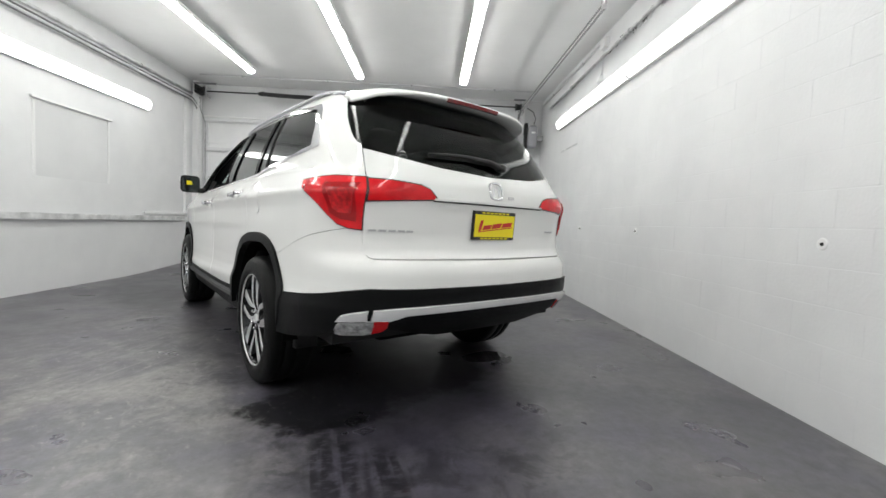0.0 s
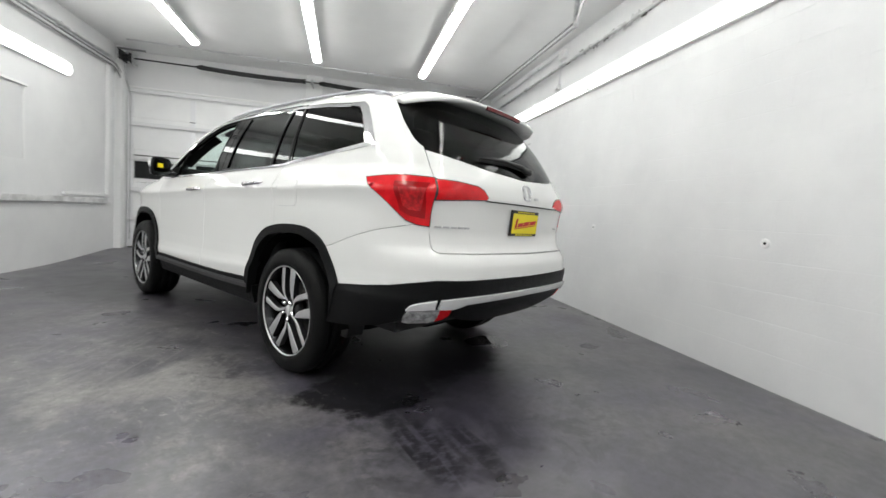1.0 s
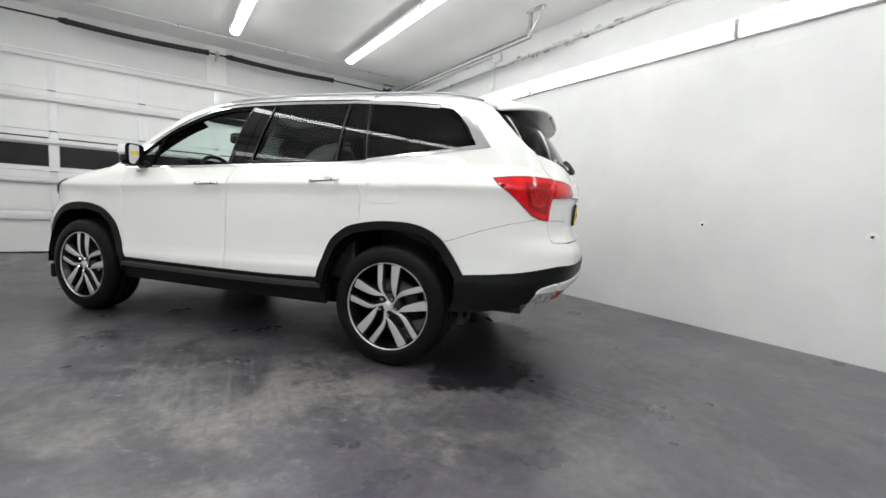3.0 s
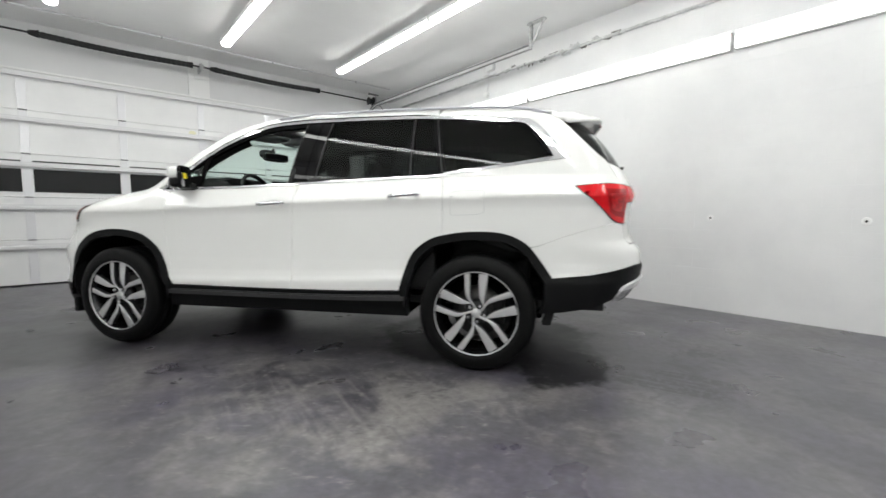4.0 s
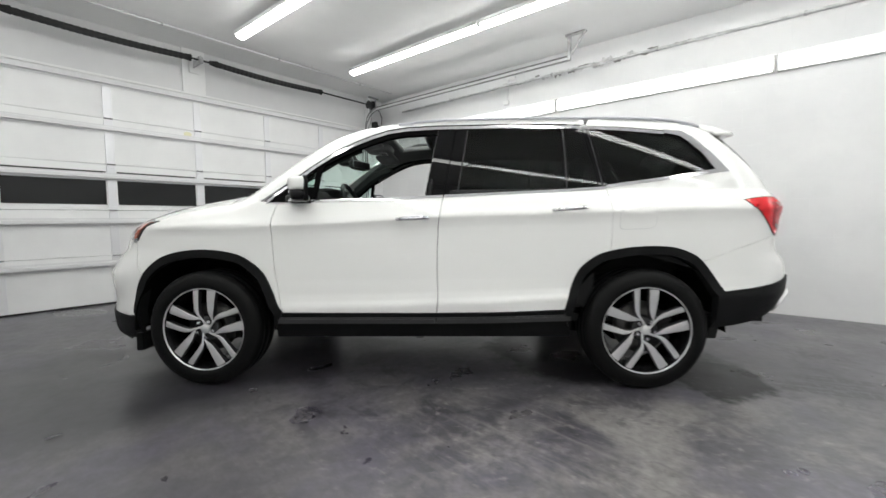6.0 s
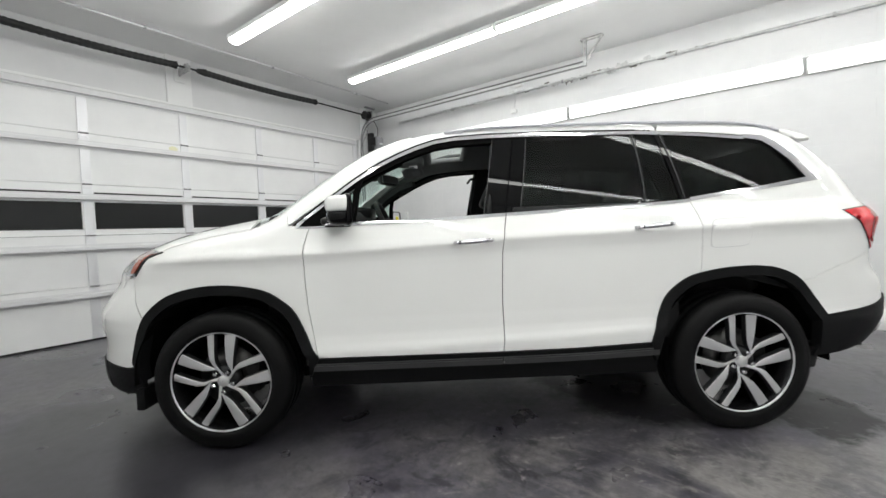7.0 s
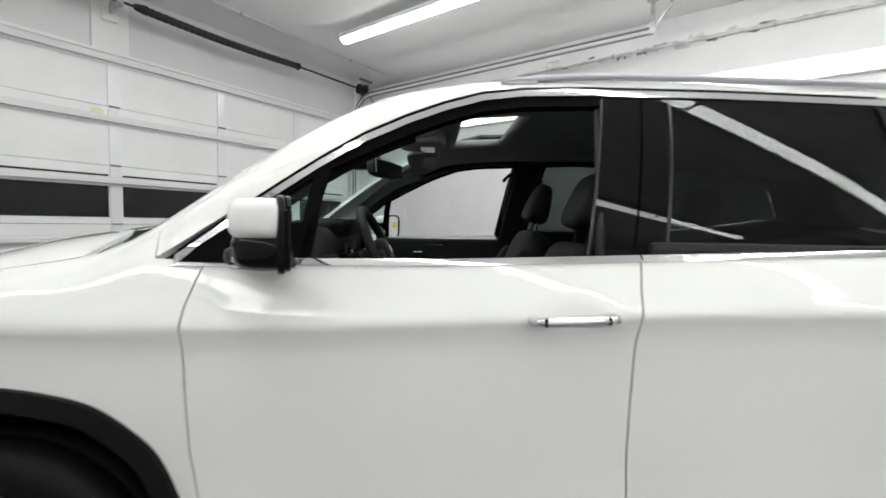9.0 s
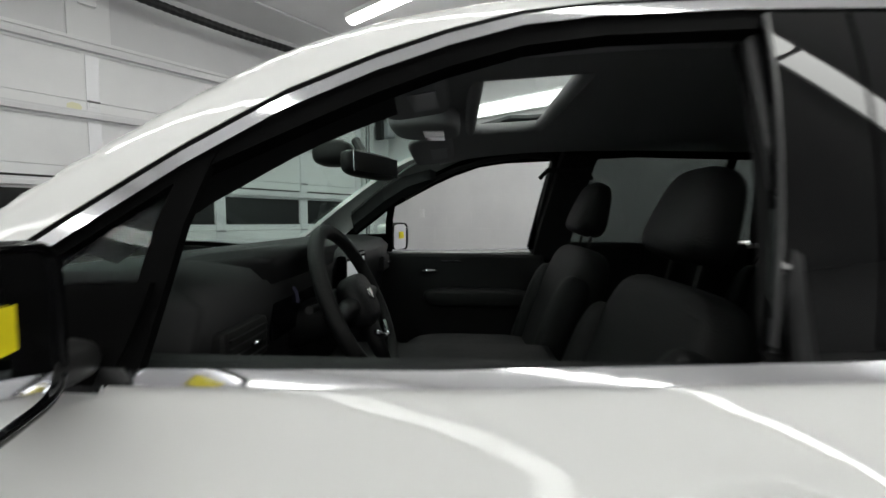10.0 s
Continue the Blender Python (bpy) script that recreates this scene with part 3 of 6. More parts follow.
structure("trim_2", boxed((DOOR_W - 0.02, NORTH - 0.01, DOOR_TOP), (DOOR_E + 0.02, NORTH + 0.06, DOOR_TOP + 0.03), 0.004), TRIM, "white top trim of the door opening")



# the car's skin: one smooth hull, from which every panel is cut ------------------
def smooth_table(xs, ys, sigma):
    lo, hi, n = xs[0], xs[-1], 600
    g = np.linspace(lo, hi, n)
    v = np.interp(g, xs, ys)
    w = max(1, int(4 * sigma / (hi - lo) * n))
    k = np.exp(-0.5 * (np.arange(-w, w + 1) * (hi - lo) / n / sigma) ** 2)
    pad = np.concatenate([2 * v[0] - v[w:0:-1], v, 2 * v[-1] - v[-2:-w - 2:-1]])
    return g, np.convolve(pad, k / k.sum(), "valid")


WIDE = smooth_table(
    [0.20, 0.30, 0.40, 0.47, 0.50, 0.54, 0.556, 0.58, 0.62, 0.70, 0.88, 0.95, 0.99, 1.02, 1.045, 1.07, 1.10, 1.16, 1.20, 1.23, 1.30, 1.37, 1.44, 1.51, 1.58, 1.65, 1.71, 1.95],
    [0.84, 0.925, 0.957, 0.965, 0.967, 0.9695, 0.967, 0.959, 0.9515, 0.946, 0.9445, 0.9445, 0.9465, 0.9525, 0.9615, 0.9535, 0.939, 0.912, 0.893, 0.873, 0.851, 0.825, 0.796, 0.762, 0.724, 0.683, 0.645, 0.48], 0.006)
TAIL = smooth_table(
    [0.20, 0.36, 0.42, 0.50, 0.58, 0.66, 0.76, 0.80, 0.84, 0.92, 1.05, 1.12, 1.19, 1.27, 1.38, 1.50, 1.60, 1.70, 1.85],
    [-2.165, -2.28, -2.358, -2.437, -2.486, -2.505, -2.50, -2.482, -2.437, -2.419, -2.430, -2.445, -2.433, -2.393, -2.335, -2.252, -2.165, -2.06, -1.88], 0.016)
NOSE = smooth_table(
    [0.20, 0.29, 0.35, 0.42, 0.47, 0.51, 0.57, 0.64, 0.72, 0.80, 0.90, 0.97, 1.05, 1.15, 1.30],
    [2.331, 2.436, 2.439, 2.434, 2.433, 2.414, 2.423, 2.453, 2.459, 2.394, 2.308, 2.299, 2.27, 2.149, 1.947], 0.012)
TOP = smooth_table(
    [-2.80, -2.40, -2.10, -1.80, -1.40, -0.90, -0.40, 0.0, 0.25, 0.43, 0.585, 0.72, 0.90, 1.10, 1.20, 1.28, 1.43, 1.64, 1.85, 1.98, 2.16, 2.28, 2.45],
    [1.60, 1.655, 1.695, 1.722, 1.748, 1.765, 1.770, 1.762, 1.742, 1.708, 1.655, 1.585, 1.478, 1.345, 1.280, 1.245, 1.222, 1.190, 1.145, 1.10, 1.00, 0.90, 0.70], 0.035)


CREASE_Y, CREASE_Z = smooth_table([-2.6, -2.0, -1.5, -0.95, -0.5, -0.1, 0.1, 0.52, 1.09, 1.4, 2.4], [1.13, 1.125, 1.12, 1.107, 1.10, 1.089, 1.078, 1.058, 1.040, 1.036, 1.04], 0.08)
# the lower fold of the doors, climbing towards the rear wheel
FOLD_Y, FOLD_Z = (-0.9, -0.72, -0.44, -0.12, 0.25, 0.9), (0.583, 0.573, 0.558, 0.546, 0.531, 0.52)
SCOOPS = ((0.02, 1.086), (-0.945, 1.135))  # finger hollows behind the door handles


def pick(table, v):
    return np.interp(v, *table)


def blend(a, b, k):
    h = np.maximum(k - np.abs(a - b), 0) / k
    return np.maximum(a, b) + h * h * k / 4


def hull(p):
    """Negative inside the car's body, zero on its skin."""
    x, y, z = np.abs(p[:, 0]), p[:, 1], p[:, 2]
    taper = 1 - 0.045 * (np.maximum(0, -1.2 - y) / 0.8) ** 2 - 0.05 * (np.maximum(0, y - 1.0) / 0.9) ** 2
    # the flank's crease climbs towards the tail: heights above and below it are drawn with it
    edge = np.interp(y, CREASE_Y, CREASE_Z)
    over = 1.045 + (z - edge) * (1.26 - 1.045) / (1.26 - edge)
    under = 0.75 + (z - 0.75) * (1.045 - 0.75) / (edge - 0.75)
    level = np.where((z > 0.75) & (z < 1.26), np.where(z > edge, over, under), z)
    fold = np.interp(y, FOLD_Y, FOLD_Z)
    level = np.where((z > 0.40) & (z <= fold), 0.40 + (z - 0.40) * 0.148 / (fold - 0.40), level)
    level = np.where((z > fold) & (z <= 0.75), 0.75 - (0.75 - z) * 0.202 / (0.75 - fold), level)
    side = x - pick(WIDE, level) * taper
    for at, high in SCOOPS:
        side = side + 0.013 * np.exp(-((y - at) / 0.072) ** 2 - ((z - high) / 0.03) ** 2)
    tail = pick(TAIL, z) + 0.12 * x * x - y
    nose = y - pick(NOSE, z) + 0.22 * x * x
    top = z - pick(TOP, y + 0.22 * (x * x - 0.36)) - 0.05 * (1 - (x / 0.6) ** 2)
    ends = blend(blend(side, tail, 0.36), nose, 0.55)
    return blend(ends, top, 0.07)


def normals(p):
    e = 0.004
    g = np.stack([hull(p + e * d) - hull(p - e * d) for d in np.eye(3)], 1)
    return g / np.linalg.norm(g, axis=1)[:, None]


def settle(far, way, reach, off=0.0):
    """Where rays from far along way meet the hull grown by off."""
    lo, hi = np.zeros(len(far)), np.full(len(far), reach)
    for _ in range(34):
        mid = (lo + hi) / 2
        out = hull(far + way * mid[:, None]) > off
        lo, hi = np.where(out, mid, lo), np.where(out, hi, mid)
    return far + way * lo[:, None]


def onto(q, axis, off=0.0):
    """Lays 2D points onto the hull: 'side' takes (y, z), 'rear' and 'front' (x, z), 'top' (x, y). The side is the car's left."""
    q = np.asarray(q, float)
    one = np.ones(len(q))
    if axis == "side":
        return settle(np.stack([-1.4 * one, q[:, 0], q[:, 1]], 1), np.array([1.0, 0, 0]), 1.3, off)
    if axis == "rear":
        return settle(np.stack([q[:, 0], -3.2 * one, q[:, 1]], 1), np.array([0, 1.0, 0]), 2.2, off)
    if axis == "front":
        return settle(np.stack([q[:, 0], 3.2 * one, q[:, 1]], 1), np.array([0, -1.0, 0]), 2.2, off)
    return settle(np.stack([q[:, 0], q[:, 1], 2.4 * one], 1), np.array([0, 0, -1.0]), 1.8, off)


def crest(ys):
    """The line along the roof's and the bonnet's shoulder, half way between side and top."""
    ys = np.asarray(ys, float)
    way = np.array([1.0, 0, -1.0]) / math.sqrt(2)
    high = pick(TOP, ys)
    return settle(np.stack([-1.0 - pick(WIDE, high), ys, 1.0 + high], 1), way, 2.4)


def dense(poly, step):
    out = []
    for (a, b), (c, d) in zip(poly, poly[1:] + poly[:1]):
        n = max(1, int(math.hypot(c - a, d - b) / step))
        out += [(a + (c - a) * k / n, b + (d - b) * k / n) for k in range(n)]
    return out


def shrink(poly, by):
    """Draws an outline in by a few millimetres, for the gap to its neighbour."""
    area = sum(a[0] * b[1] - b[0] * a[1] for a, b in zip(poly, poly[1:] + poly[:1]))
    sign = 1 if area > 0 else -1
    out = []
    n = len(poly)
    for i in range(n):
        p, q, r = Vector(poly[i - 1]), Vector(poly[i]), Vector(poly[(i + 1) % n])
        u, v = (q - p), (r - q)
        if u.length < 1e-7 or v.length < 1e-7:
            out.append(tuple(q))
            continue
        u.normalize(), v.normalize()
        m = Vector((-u.y - v.y, u.x + v.x)) * sign
        if m.length < 1e-4:
            out.append(tuple(q))
            continue
        m.normalize()
        cut = max(0.4, m.dot(Vector((-u.y, u.x)) * sign))
        out.append(tuple(q + m * (by / cut)))
    return out


def inside(pts, poly):
    x, y = pts[:, 0], pts[:, 1]
    hit = np.zeros(len(pts), bool)
    for (a, b), (c, d) in zip(poly, poly[1:] + poly[:1]):
        if b == d:
            continue
        hit ^= ((b > y) != (d > y)) & (x < (c - a) * (y - b) / (d - b) + a)
    return hit


import functools

from mathutils.geometry import delaunay_2d_cdt


@functools.lru_cache(None)
def pane_terms():
    """One smooth curve for all side windows, free of the body's folds, fitted to the hull over their height."""
    y, z = [g.ravel() for g in np.meshgrid(np.linspace(-1.8, -0.05, 36), np.linspace(1.26, 1.66, 17))]
    x = onto(np.stack([y, z], 1), "side")[:, 0]
    return np.linalg.lstsq(np.stack([np.ones(len(y)), y, z, y * y, y * z, z * z, y ** 3, y * y * z], 1), x, rcond=None)[0]


def pane_curve(q, off, grade):
    """Places and normals on the windows' curve, off at the belt and grade further out for each metre up."""
    c = pane_terms()
    y, z = q[:, 0], q[:, 1]
    one = np.ones(len(q))
    x = np.stack([one, y, z, y * y, y * z, z * z, y ** 3, y * y * z], 1) @ c - off - grade * (z - 1.25)
    nn = np.stack([-one, c[1] + 2 * c[3] * y + c[4] * z + 3 * c[6] * y * y + 2 * c[7] * y * z, c[2] + c[4] * y + 2 * c[5] * z + c[7] * y * y - grade], 1)
    return np.stack([x, y, z], 1), nn / np.linalg.norm(nn, axis=1)[:, None]


def sheet(poly, axis, off=0.0, thick=0.02, step=(0.06, 0.03), gap=0.0025, mirror=False, bulge=None, lean=None):
    """A panel of the hull with real thickness: vertices, faces and a normal for each face corner."""
    edge = shrink(dense([tuple(p) for p in poly], min(step) * 1.2), gap)
    e = np.array(edge)
    gx, gy = np.meshgrid(np.arange(e[:, 0].min(), e[:, 0].max(), step[0]), np.arange(e[:, 1].min(), e[:, 1].max(), step[1]))
    pts = np.stack([gx.ravel(), gy.ravel()], 1)
    pts = pts[inside(pts, edge)]
    if len(pts):
        near = np.min(np.hypot(pts[:, None, 0] - e[None, :, 0], pts[:, None, 1] - e[None, :, 1]), 1)
        pts = pts[near > min(step) * 0.5]
    flat = [Vector(p) for p in edge] + [Vector(p) for p in pts]
    n = len(edge)
    v2, _, f2, *_ = delaunay_2d_cdt(flat, [(i, (i + 1) % n) for i in range(n)], [], 1, 1e-6)
    q = np.array([tuple(v) for v in v2])
    if lean:
        # from off at the belt to lean at the roof: the pane stands steeper than the body round it
        grade = (lean - off) / 0.40
        p, nn = pane_curve(q, off, grade)
    else:
        p = onto(q, axis, off)
        nn = normals(p)
    if bulge:
        d = np.min(np.hypot(q[:, None, 0] - e[None, :, 0], q[:, None, 1] - e[None, :, 1]), 1)
        p = p + nn * (bulge * np.minimum(1, d / 0.03))[:, None]
    back = p - nn * thick
    m = len(p)
    # wind the faces outwards
    tris = []
    for f in f2:
        a, b, c = p[f[0]], p[f[1]], p[f[2]]
        out = np.dot(np.cross(b - a, c - a), nn[f[0]]) > 0
        tris.append(tuple(f) if out else tuple(f[::-1]))
    seen = {}
    for f in tris:
        for a, b in zip(f, f[1:] + f[:1]):
            seen[(a, b)] = seen.get((b, a), 0) + 1
    rim = [(a, b) for (a, b) in seen if (b, a) not in seen]
    faces = list(tris) + [tuple(i + m for i in f[::-1]) for f in tris]
    corner = [nn[i] for f in tris for i in f] + [-nn[i] for f in tris for i in f[::-1]]
    for a, b in rim:
        faces.append((b, a, a + m, b + m))
        w = np.cross(p[a] - p[b], -nn[a])
        w = w / (np.linalg.norm(w) + 1e-9)
        corner += [w] * 4
    verts = np.concatenate([p, back])
    if mirror:
        verts = verts * np.array([-1, 1, 1])
        at, turned = 0, []
        for f in faces:
            turned += [c * np.array([-1, 1, 1]) for c in corner[at:at + len(f)]][::-1]
            at += len(f)
        faces, corner = [f[::-1] for f in faces], turned
    return verts, faces, corner


def skin(name, sheets, mat, parent, label=""):
    """One mesh from one or more sheets."""
    verts, faces, corner, at = [], [], [], 0
    for v, f, c in sheets:
        verts += [tuple(p) for p in v]
        faces += [tuple(i + at for i in q) for q in f]
        corner += c
        at += len(v)
    me = bpy.data.meshes.new(name)
    me.from_pydata(verts, [], faces)
    me.shade_smooth()
    me.normals_split_custom_set([tuple(c) for c in corner])
    me.materials.append(mat)
    ob = new(name, me)
    ob.parent = parent
    return tagged(ob, label)


CAR = thing("suv_car", (0, 0, 0), label="white mid-size three-row suv with black cladding and an open driver window", category="car", room=False)

# lines of the left side, (along, up)
BELT = [(0.985, 1.205), (0.66, 1.204), (0.33, 1.208), (-0.04, 1.221), (-0.40, 1.234), (-0.93, 1.252), (-1.14, 1.263), (-1.30, 1.284), (-1.46, 1.303), (-1.64, 1.326), (-1.90, 1.360)]
BROW = [(0.985, 1.205), (0.83, 1.328), (0.665, 1.452), (0.55, 1.530), (0.43, 1.592), (0.33, 1.635), (0.22, 1.672), (0.10, 1.690), (-0.10, 1.699), (-0.50, 1.699), (-0.98, 1.689), (-1.34, 1.662), (-1.60, 1.632), (-1.69, 1.612), (-1.745, 1.570), (-1.815, 1.492), (-1.90, 1.360)]
SEAM_A = [(0.905, 1.205), (0.920, 1.16), (0.934, 1.10), (0.938, 1.04), (0.936, 0.90), (0.925, 0.75), (0.903, 0.62), (0.877, 0.488)]
SEAM_B = [(-0.160, 1.226), (-0.142, 1.144), (-0.126, 1.02), (-0.121, 0.89), (-0.117, 0.76), (-0.120, 0.63), (-0.120, 0.55), (-0.112, 0.488)]
SEAM_C = [(-1.178, 1.267), (-1.190, 1.18), (-1.196, 1.05), (-1.192, 0.92), (-1.186, 0.868)]
ARCH_R = [(-0.909, 0.508), (-0.945, 0.636), (-0.990, 0.742), (-1.045, 0.80), (-1.114, 0.845), (-1.186, 0.868), (-1.30, 0.888), (-1.418, 0.895), (-1.52, 0.892), (-1.60, 0.878), (-1.68, 0.845), (-1.74, 0.80), (-1.81, 0.71), (-1.878, 0.612)]
ARCH_F = [(0.877, 0.488), (0.912, 0.545), (0.95, 0.635), (1.0, 0.735), (1.06, 0.795), (1.15, 0.852), (1.25, 0.878), (1.36, 0.891), (1.48, 0.890), (1.60, 0.872), (1.70, 0.838), (1.78, 0.785), (1.845, 0.715), (1.89, 0.61), (1.915, 0.48)]
SILL_TOP = [(-0.112, 0.488), (-0.5, 0.492), (-0.909, 0.508)]


def between(line, lo, hi):
    """The stretch of a line whose first coordinate lies between two values, ends included."""
    xs = [p[0] for p in line]
    flip = xs[0] > xs[-1]
    a, b = np.array(xs)[::-1 if flip else 1], np.array([p[1] for p in line])[::-1 if flip else 1]
    mid = [(x, float(np.interp(x, a, b))) for x in a if lo < x < hi]
    out = [(lo, float(np.interp(lo, a, b)))] + mid + [(hi, float(np.interp(hi, a, b)))]
    return out[::-1] if flip else out


def both(name, poly, mat, label="", axis="side", **more):
    """The same panel on the car's left and right."""
    obs = []
    for mirror in (False, True):
        obs.append(skin(name, [sheet(poly, axis, mirror=mirror, **more)], mat, CAR, label))
    return obs


# rear corner seam between quarter panel and tailgate, as (across, up) and as seen from the side
SEAM_Z, SEAM_X = (0.83, 0.844, 0.894, 0.95, 1.021, 1.122, 1.20, 1.256, 1.298, 1.344), (0.713, 0.7145, 0.717, 0.7205, 0.7215, 0.718, 0.707, 0.694, 0.688, 0.683)


def seam_at(zs, aside=0.0):
    return [(-float(np.interp(z, SEAM_Z, SEAM_X)) + aside, float(z)) for z in zs]


TAIL_SEAM = seam_at(np.linspace(0.955, 1.344, 14))
seam_side = [(float(p[1]), float(p[2])) for p in onto(TAIL_SEAM, "rear")]
low_side = [(float(p[1]), float(p[2])) for p in onto([(-0.714, 0.69), (-0.714, 0.75), (-0.714, 0.80)] + seam_at((0.83, 0.86, 0.90, 0.95)), "rear")]
glass_side = [(-2.203, 1.356), (-2.18, 1.371), (-2.142, 1.403), (-2.086, 1.462), (-2.029, 1.521), (-1.985, 1.570), (-1.938, 1.618), (-1.912, 1.645)]
glass_x = [float(p[0]) for p in onto(glass_side, "side")]

both("front_door", between(BELT, -0.160, 0.905) + SEAM_B[1:] + [(0.4, 0.487)] + SEAM_A[::-1][:-1], PAINT, step=(0.03, 0.012))
both("rear_door", between(BELT, -1.178, -0.160) + SEAM_C[1:] + ARCH_R[:5][::-1] + SILL_TOP[:2][::-1] + SEAM_B[::-1][1:-1], PAINT, step=(0.03, 0.012))
fuel = [(-1.35 + 0.108 * math.copysign(abs(math.cos(a)) ** 0.32, math.cos(a)), 1.08 + 0.075 * math.copysign(abs(math.sin(a)) ** 0.32, math.sin(a)) - 0.03 * math.cos(a) * 0.3) for a in [2 * math.pi * k / 48 for k in range(48)]]

# quarter panel with the rear pillar, down to the bumper
roof_line = crest(np.linspace(-1.90, -1.0, 14))
quarter = between(BELT, -1.90, -1.178)  # forward to back
quarter += [(-1.925, 1.372)] + [(-1.83, 1.50), (-1.755, 1.585), (-1.70, 1.628), (-1.60, 1.648), (-1.34, 1.678), (-1.10, 1.692)]
quarter += [(float(p[1]), float(p[2])) for p in roof_line[::-1] if p[1] < -1.1]
quarter += glass_side[::-1] + seam_side[::-1]
quarter += [(-2.26, 0.955), (-2.10, 0.918), (-1.95, 0.872), (-1.80, 0.815), (-1.742, 0.80)]
quarter += ARCH_R[::-1][3:-5] + SEAM_C[::-1][:-1]
both("quarter_panel", quarter, PAINT, step=(0.035, 0.016), gap=0.0008)

# roof's side rail and windscreen pillar, above the doors
rail_line = crest(np.linspace(1.06, -1.1, 40))
rail = [(float(p[1]), float(p[2])) for p in rail_line]
pillar = [(1.03, 1.205)] + [(y, z + 0.020) for y, z in BROW[1:12] if y > -1.1] + [(-1.10, 1.694)] + rail[::-1]
both("roof_side", pillar, PAINT, step=(0.05, 0.015), gap=0.0005)

# front wing
wing_line = crest(np.linspace(1.06, 2.02, 20))
wing = [(0.905, 1.205), (0.985, 1.203), (1.03, 1.205)] + [(float(p[1]), float(p[2])) for p in wing_line] + [(2.03, 0.98), (1.935, 0.945), (1.90, 0.80), (1.845, 0.715)]
wing += ARCH_F[::-1][3:] + SEAM_A[::-1][1:]
both("front_wing", wing, PAINT, step=(0.05, 0.016))
both("headlamp", [(1.741, 1.083), (1.83, 1.062), (1.925, 0.955), (2.03, 0.95), (2.10, 1.0), (2.02, 1.075), (1.86, 1.105)], FROSTED, "clear headlamp lens", off=0.004, step=(0.03, 0.02))
both("side_marker", [(1.765, 1.079), (1.83, 1.068), (1.918, 0.968), (1.965, 0.962), (1.905, 1.055), (1.85, 1.088)], AMBER, "amber side reflector in the headlamp", off=0.010, thick=0.008, step=(0.03, 0.02))
both("headlamp_rim", [(1.735, 1.086), (1.826, 1.058), (1.92, 0.950), (1.928, 0.955), (1.833, 1.064), (1.745, 1.089)], INK, "dark lower rim of the headlamp", off=0.006, thick=0.01, gap=0.0, step=(0.02, 0.01))

# bonnet, screen and roof
def base_line(s, xs):
    """The windscreen's curved foot: nearer to the nose in the middle."""
    return [(float(x), s - 0.22 * (float(x) ** 2 - 0.36)) for x in xs]


shoulder = crest(np.linspace(1.27, 2.05, 16))
hood = [(float(p[0]) + 0.0015, float(p[1])) for p in shoulder]
hood += [(-0.62, 2.135), (-0.3, 2.20), (0.0, 2.22)]
hood += [(-x, y) for x, y in hood[:-1][::-1]] + base_line(1.322, np.linspace(0.66, -0.66, 9))
skin("bonnet", [sheet(hood, "top", step=(0.06, 0.04), gap=0.001)], PAINT, CAR)
screen_edge = crest(np.linspace(1.225, 0.42, 16))
screen = [(float(p[0]) + 0.018, float(p[1])) for p in screen_edge]
screen[-1] = (screen[-1][0], 0.44)
screen += [(0, 0.52)]
skin("windscreen", [sheet(screen + [(-x, y) for x, y in screen[:-1][::-1]] + base_line(1.30, np.linspace(0.66, -0.66, 9)), "top", thick=0.005, step=(0.06, 0.04))], SCREEN, CAR, "clear greenish windscreen")
frit = base_line(1.345, np.linspace(-0.76, 0.76, 13)) + base_line(1.265, np.linspace(0.76, -0.76, 13))
skin("screen_cowl", [sheet(frit, "top", off=-0.012, thick=0.004, gap=0.0, step=(0.06, 0.03))], INK, CAR, "black cowl at the foot of the windscreen")
frame_in = [(x, y) for x, y in screen]
edge_out = [(float(p[0]), float(p[1])) for p in screen_edge]
both("screen_pillar_top", edge_out + [(edge_out[-1][0] + 0.018, 0.42)] + frame_in[:-1][::-1], PAINT, axis="top", step=(0.03, 0.03), gap=0.0)
# sunroof opening in the roof
roof_edge = crest(np.linspace(0.42, -2.0, 40))
HOLE = (0.60, 0.30, -0.22)  # half width, front, back
strips = []
lefts = [(float(p[0]), float(p[1])) for p in roof_edge]
rear_part = [p for p in lefts if p[1] < HOLE[2]]
strips.append(sheet([(float(np.interp(-HOLE[2], [-p[1] for p in lefts], [p[0] for p in lefts])), HOLE[2])] + rear_part + [(-x, y) for x, y in rear_part[::-1]] + [(-float(np.interp(-HOLE[2], [-p[1] for p in lefts], [p[0] for p in lefts])), HOLE[2])], "top", gap=0.0, step=(0.06, 0.06)))
mid_part = [p for p in lefts if HOLE[2] <= p[1] <= HOLE[1]]
for mirror in (False, True):
    strips.append(sheet(mid_part + [(-HOLE[0], HOLE[2]), (-HOLE[0], HOLE[1])], "top", gap=0.0, step=(0.06, 0.06), mirror=mirror))
fl = [p for p in lefts if p[1] >= HOLE[1]]
strips.append(sheet(fl + [(-x, y) for x, y in fl[::-1][:-1]] + [(-fl[0][0], fl[0][1]), (0, 0.50)], "top", gap=0.0, step=(0.06, 0.05)))
skin("roof", strips, PAINT, CAR)
skin("sunroof_glass", [sheet([(-0.595, 0.295), (-0.595, -0.215), (0.595, -0.215), (0.595, 0.295)], "top", thick=0.006, step=(0.06, 0.06))], CLEARPANE, CAR, "clear closed sunroof glass")

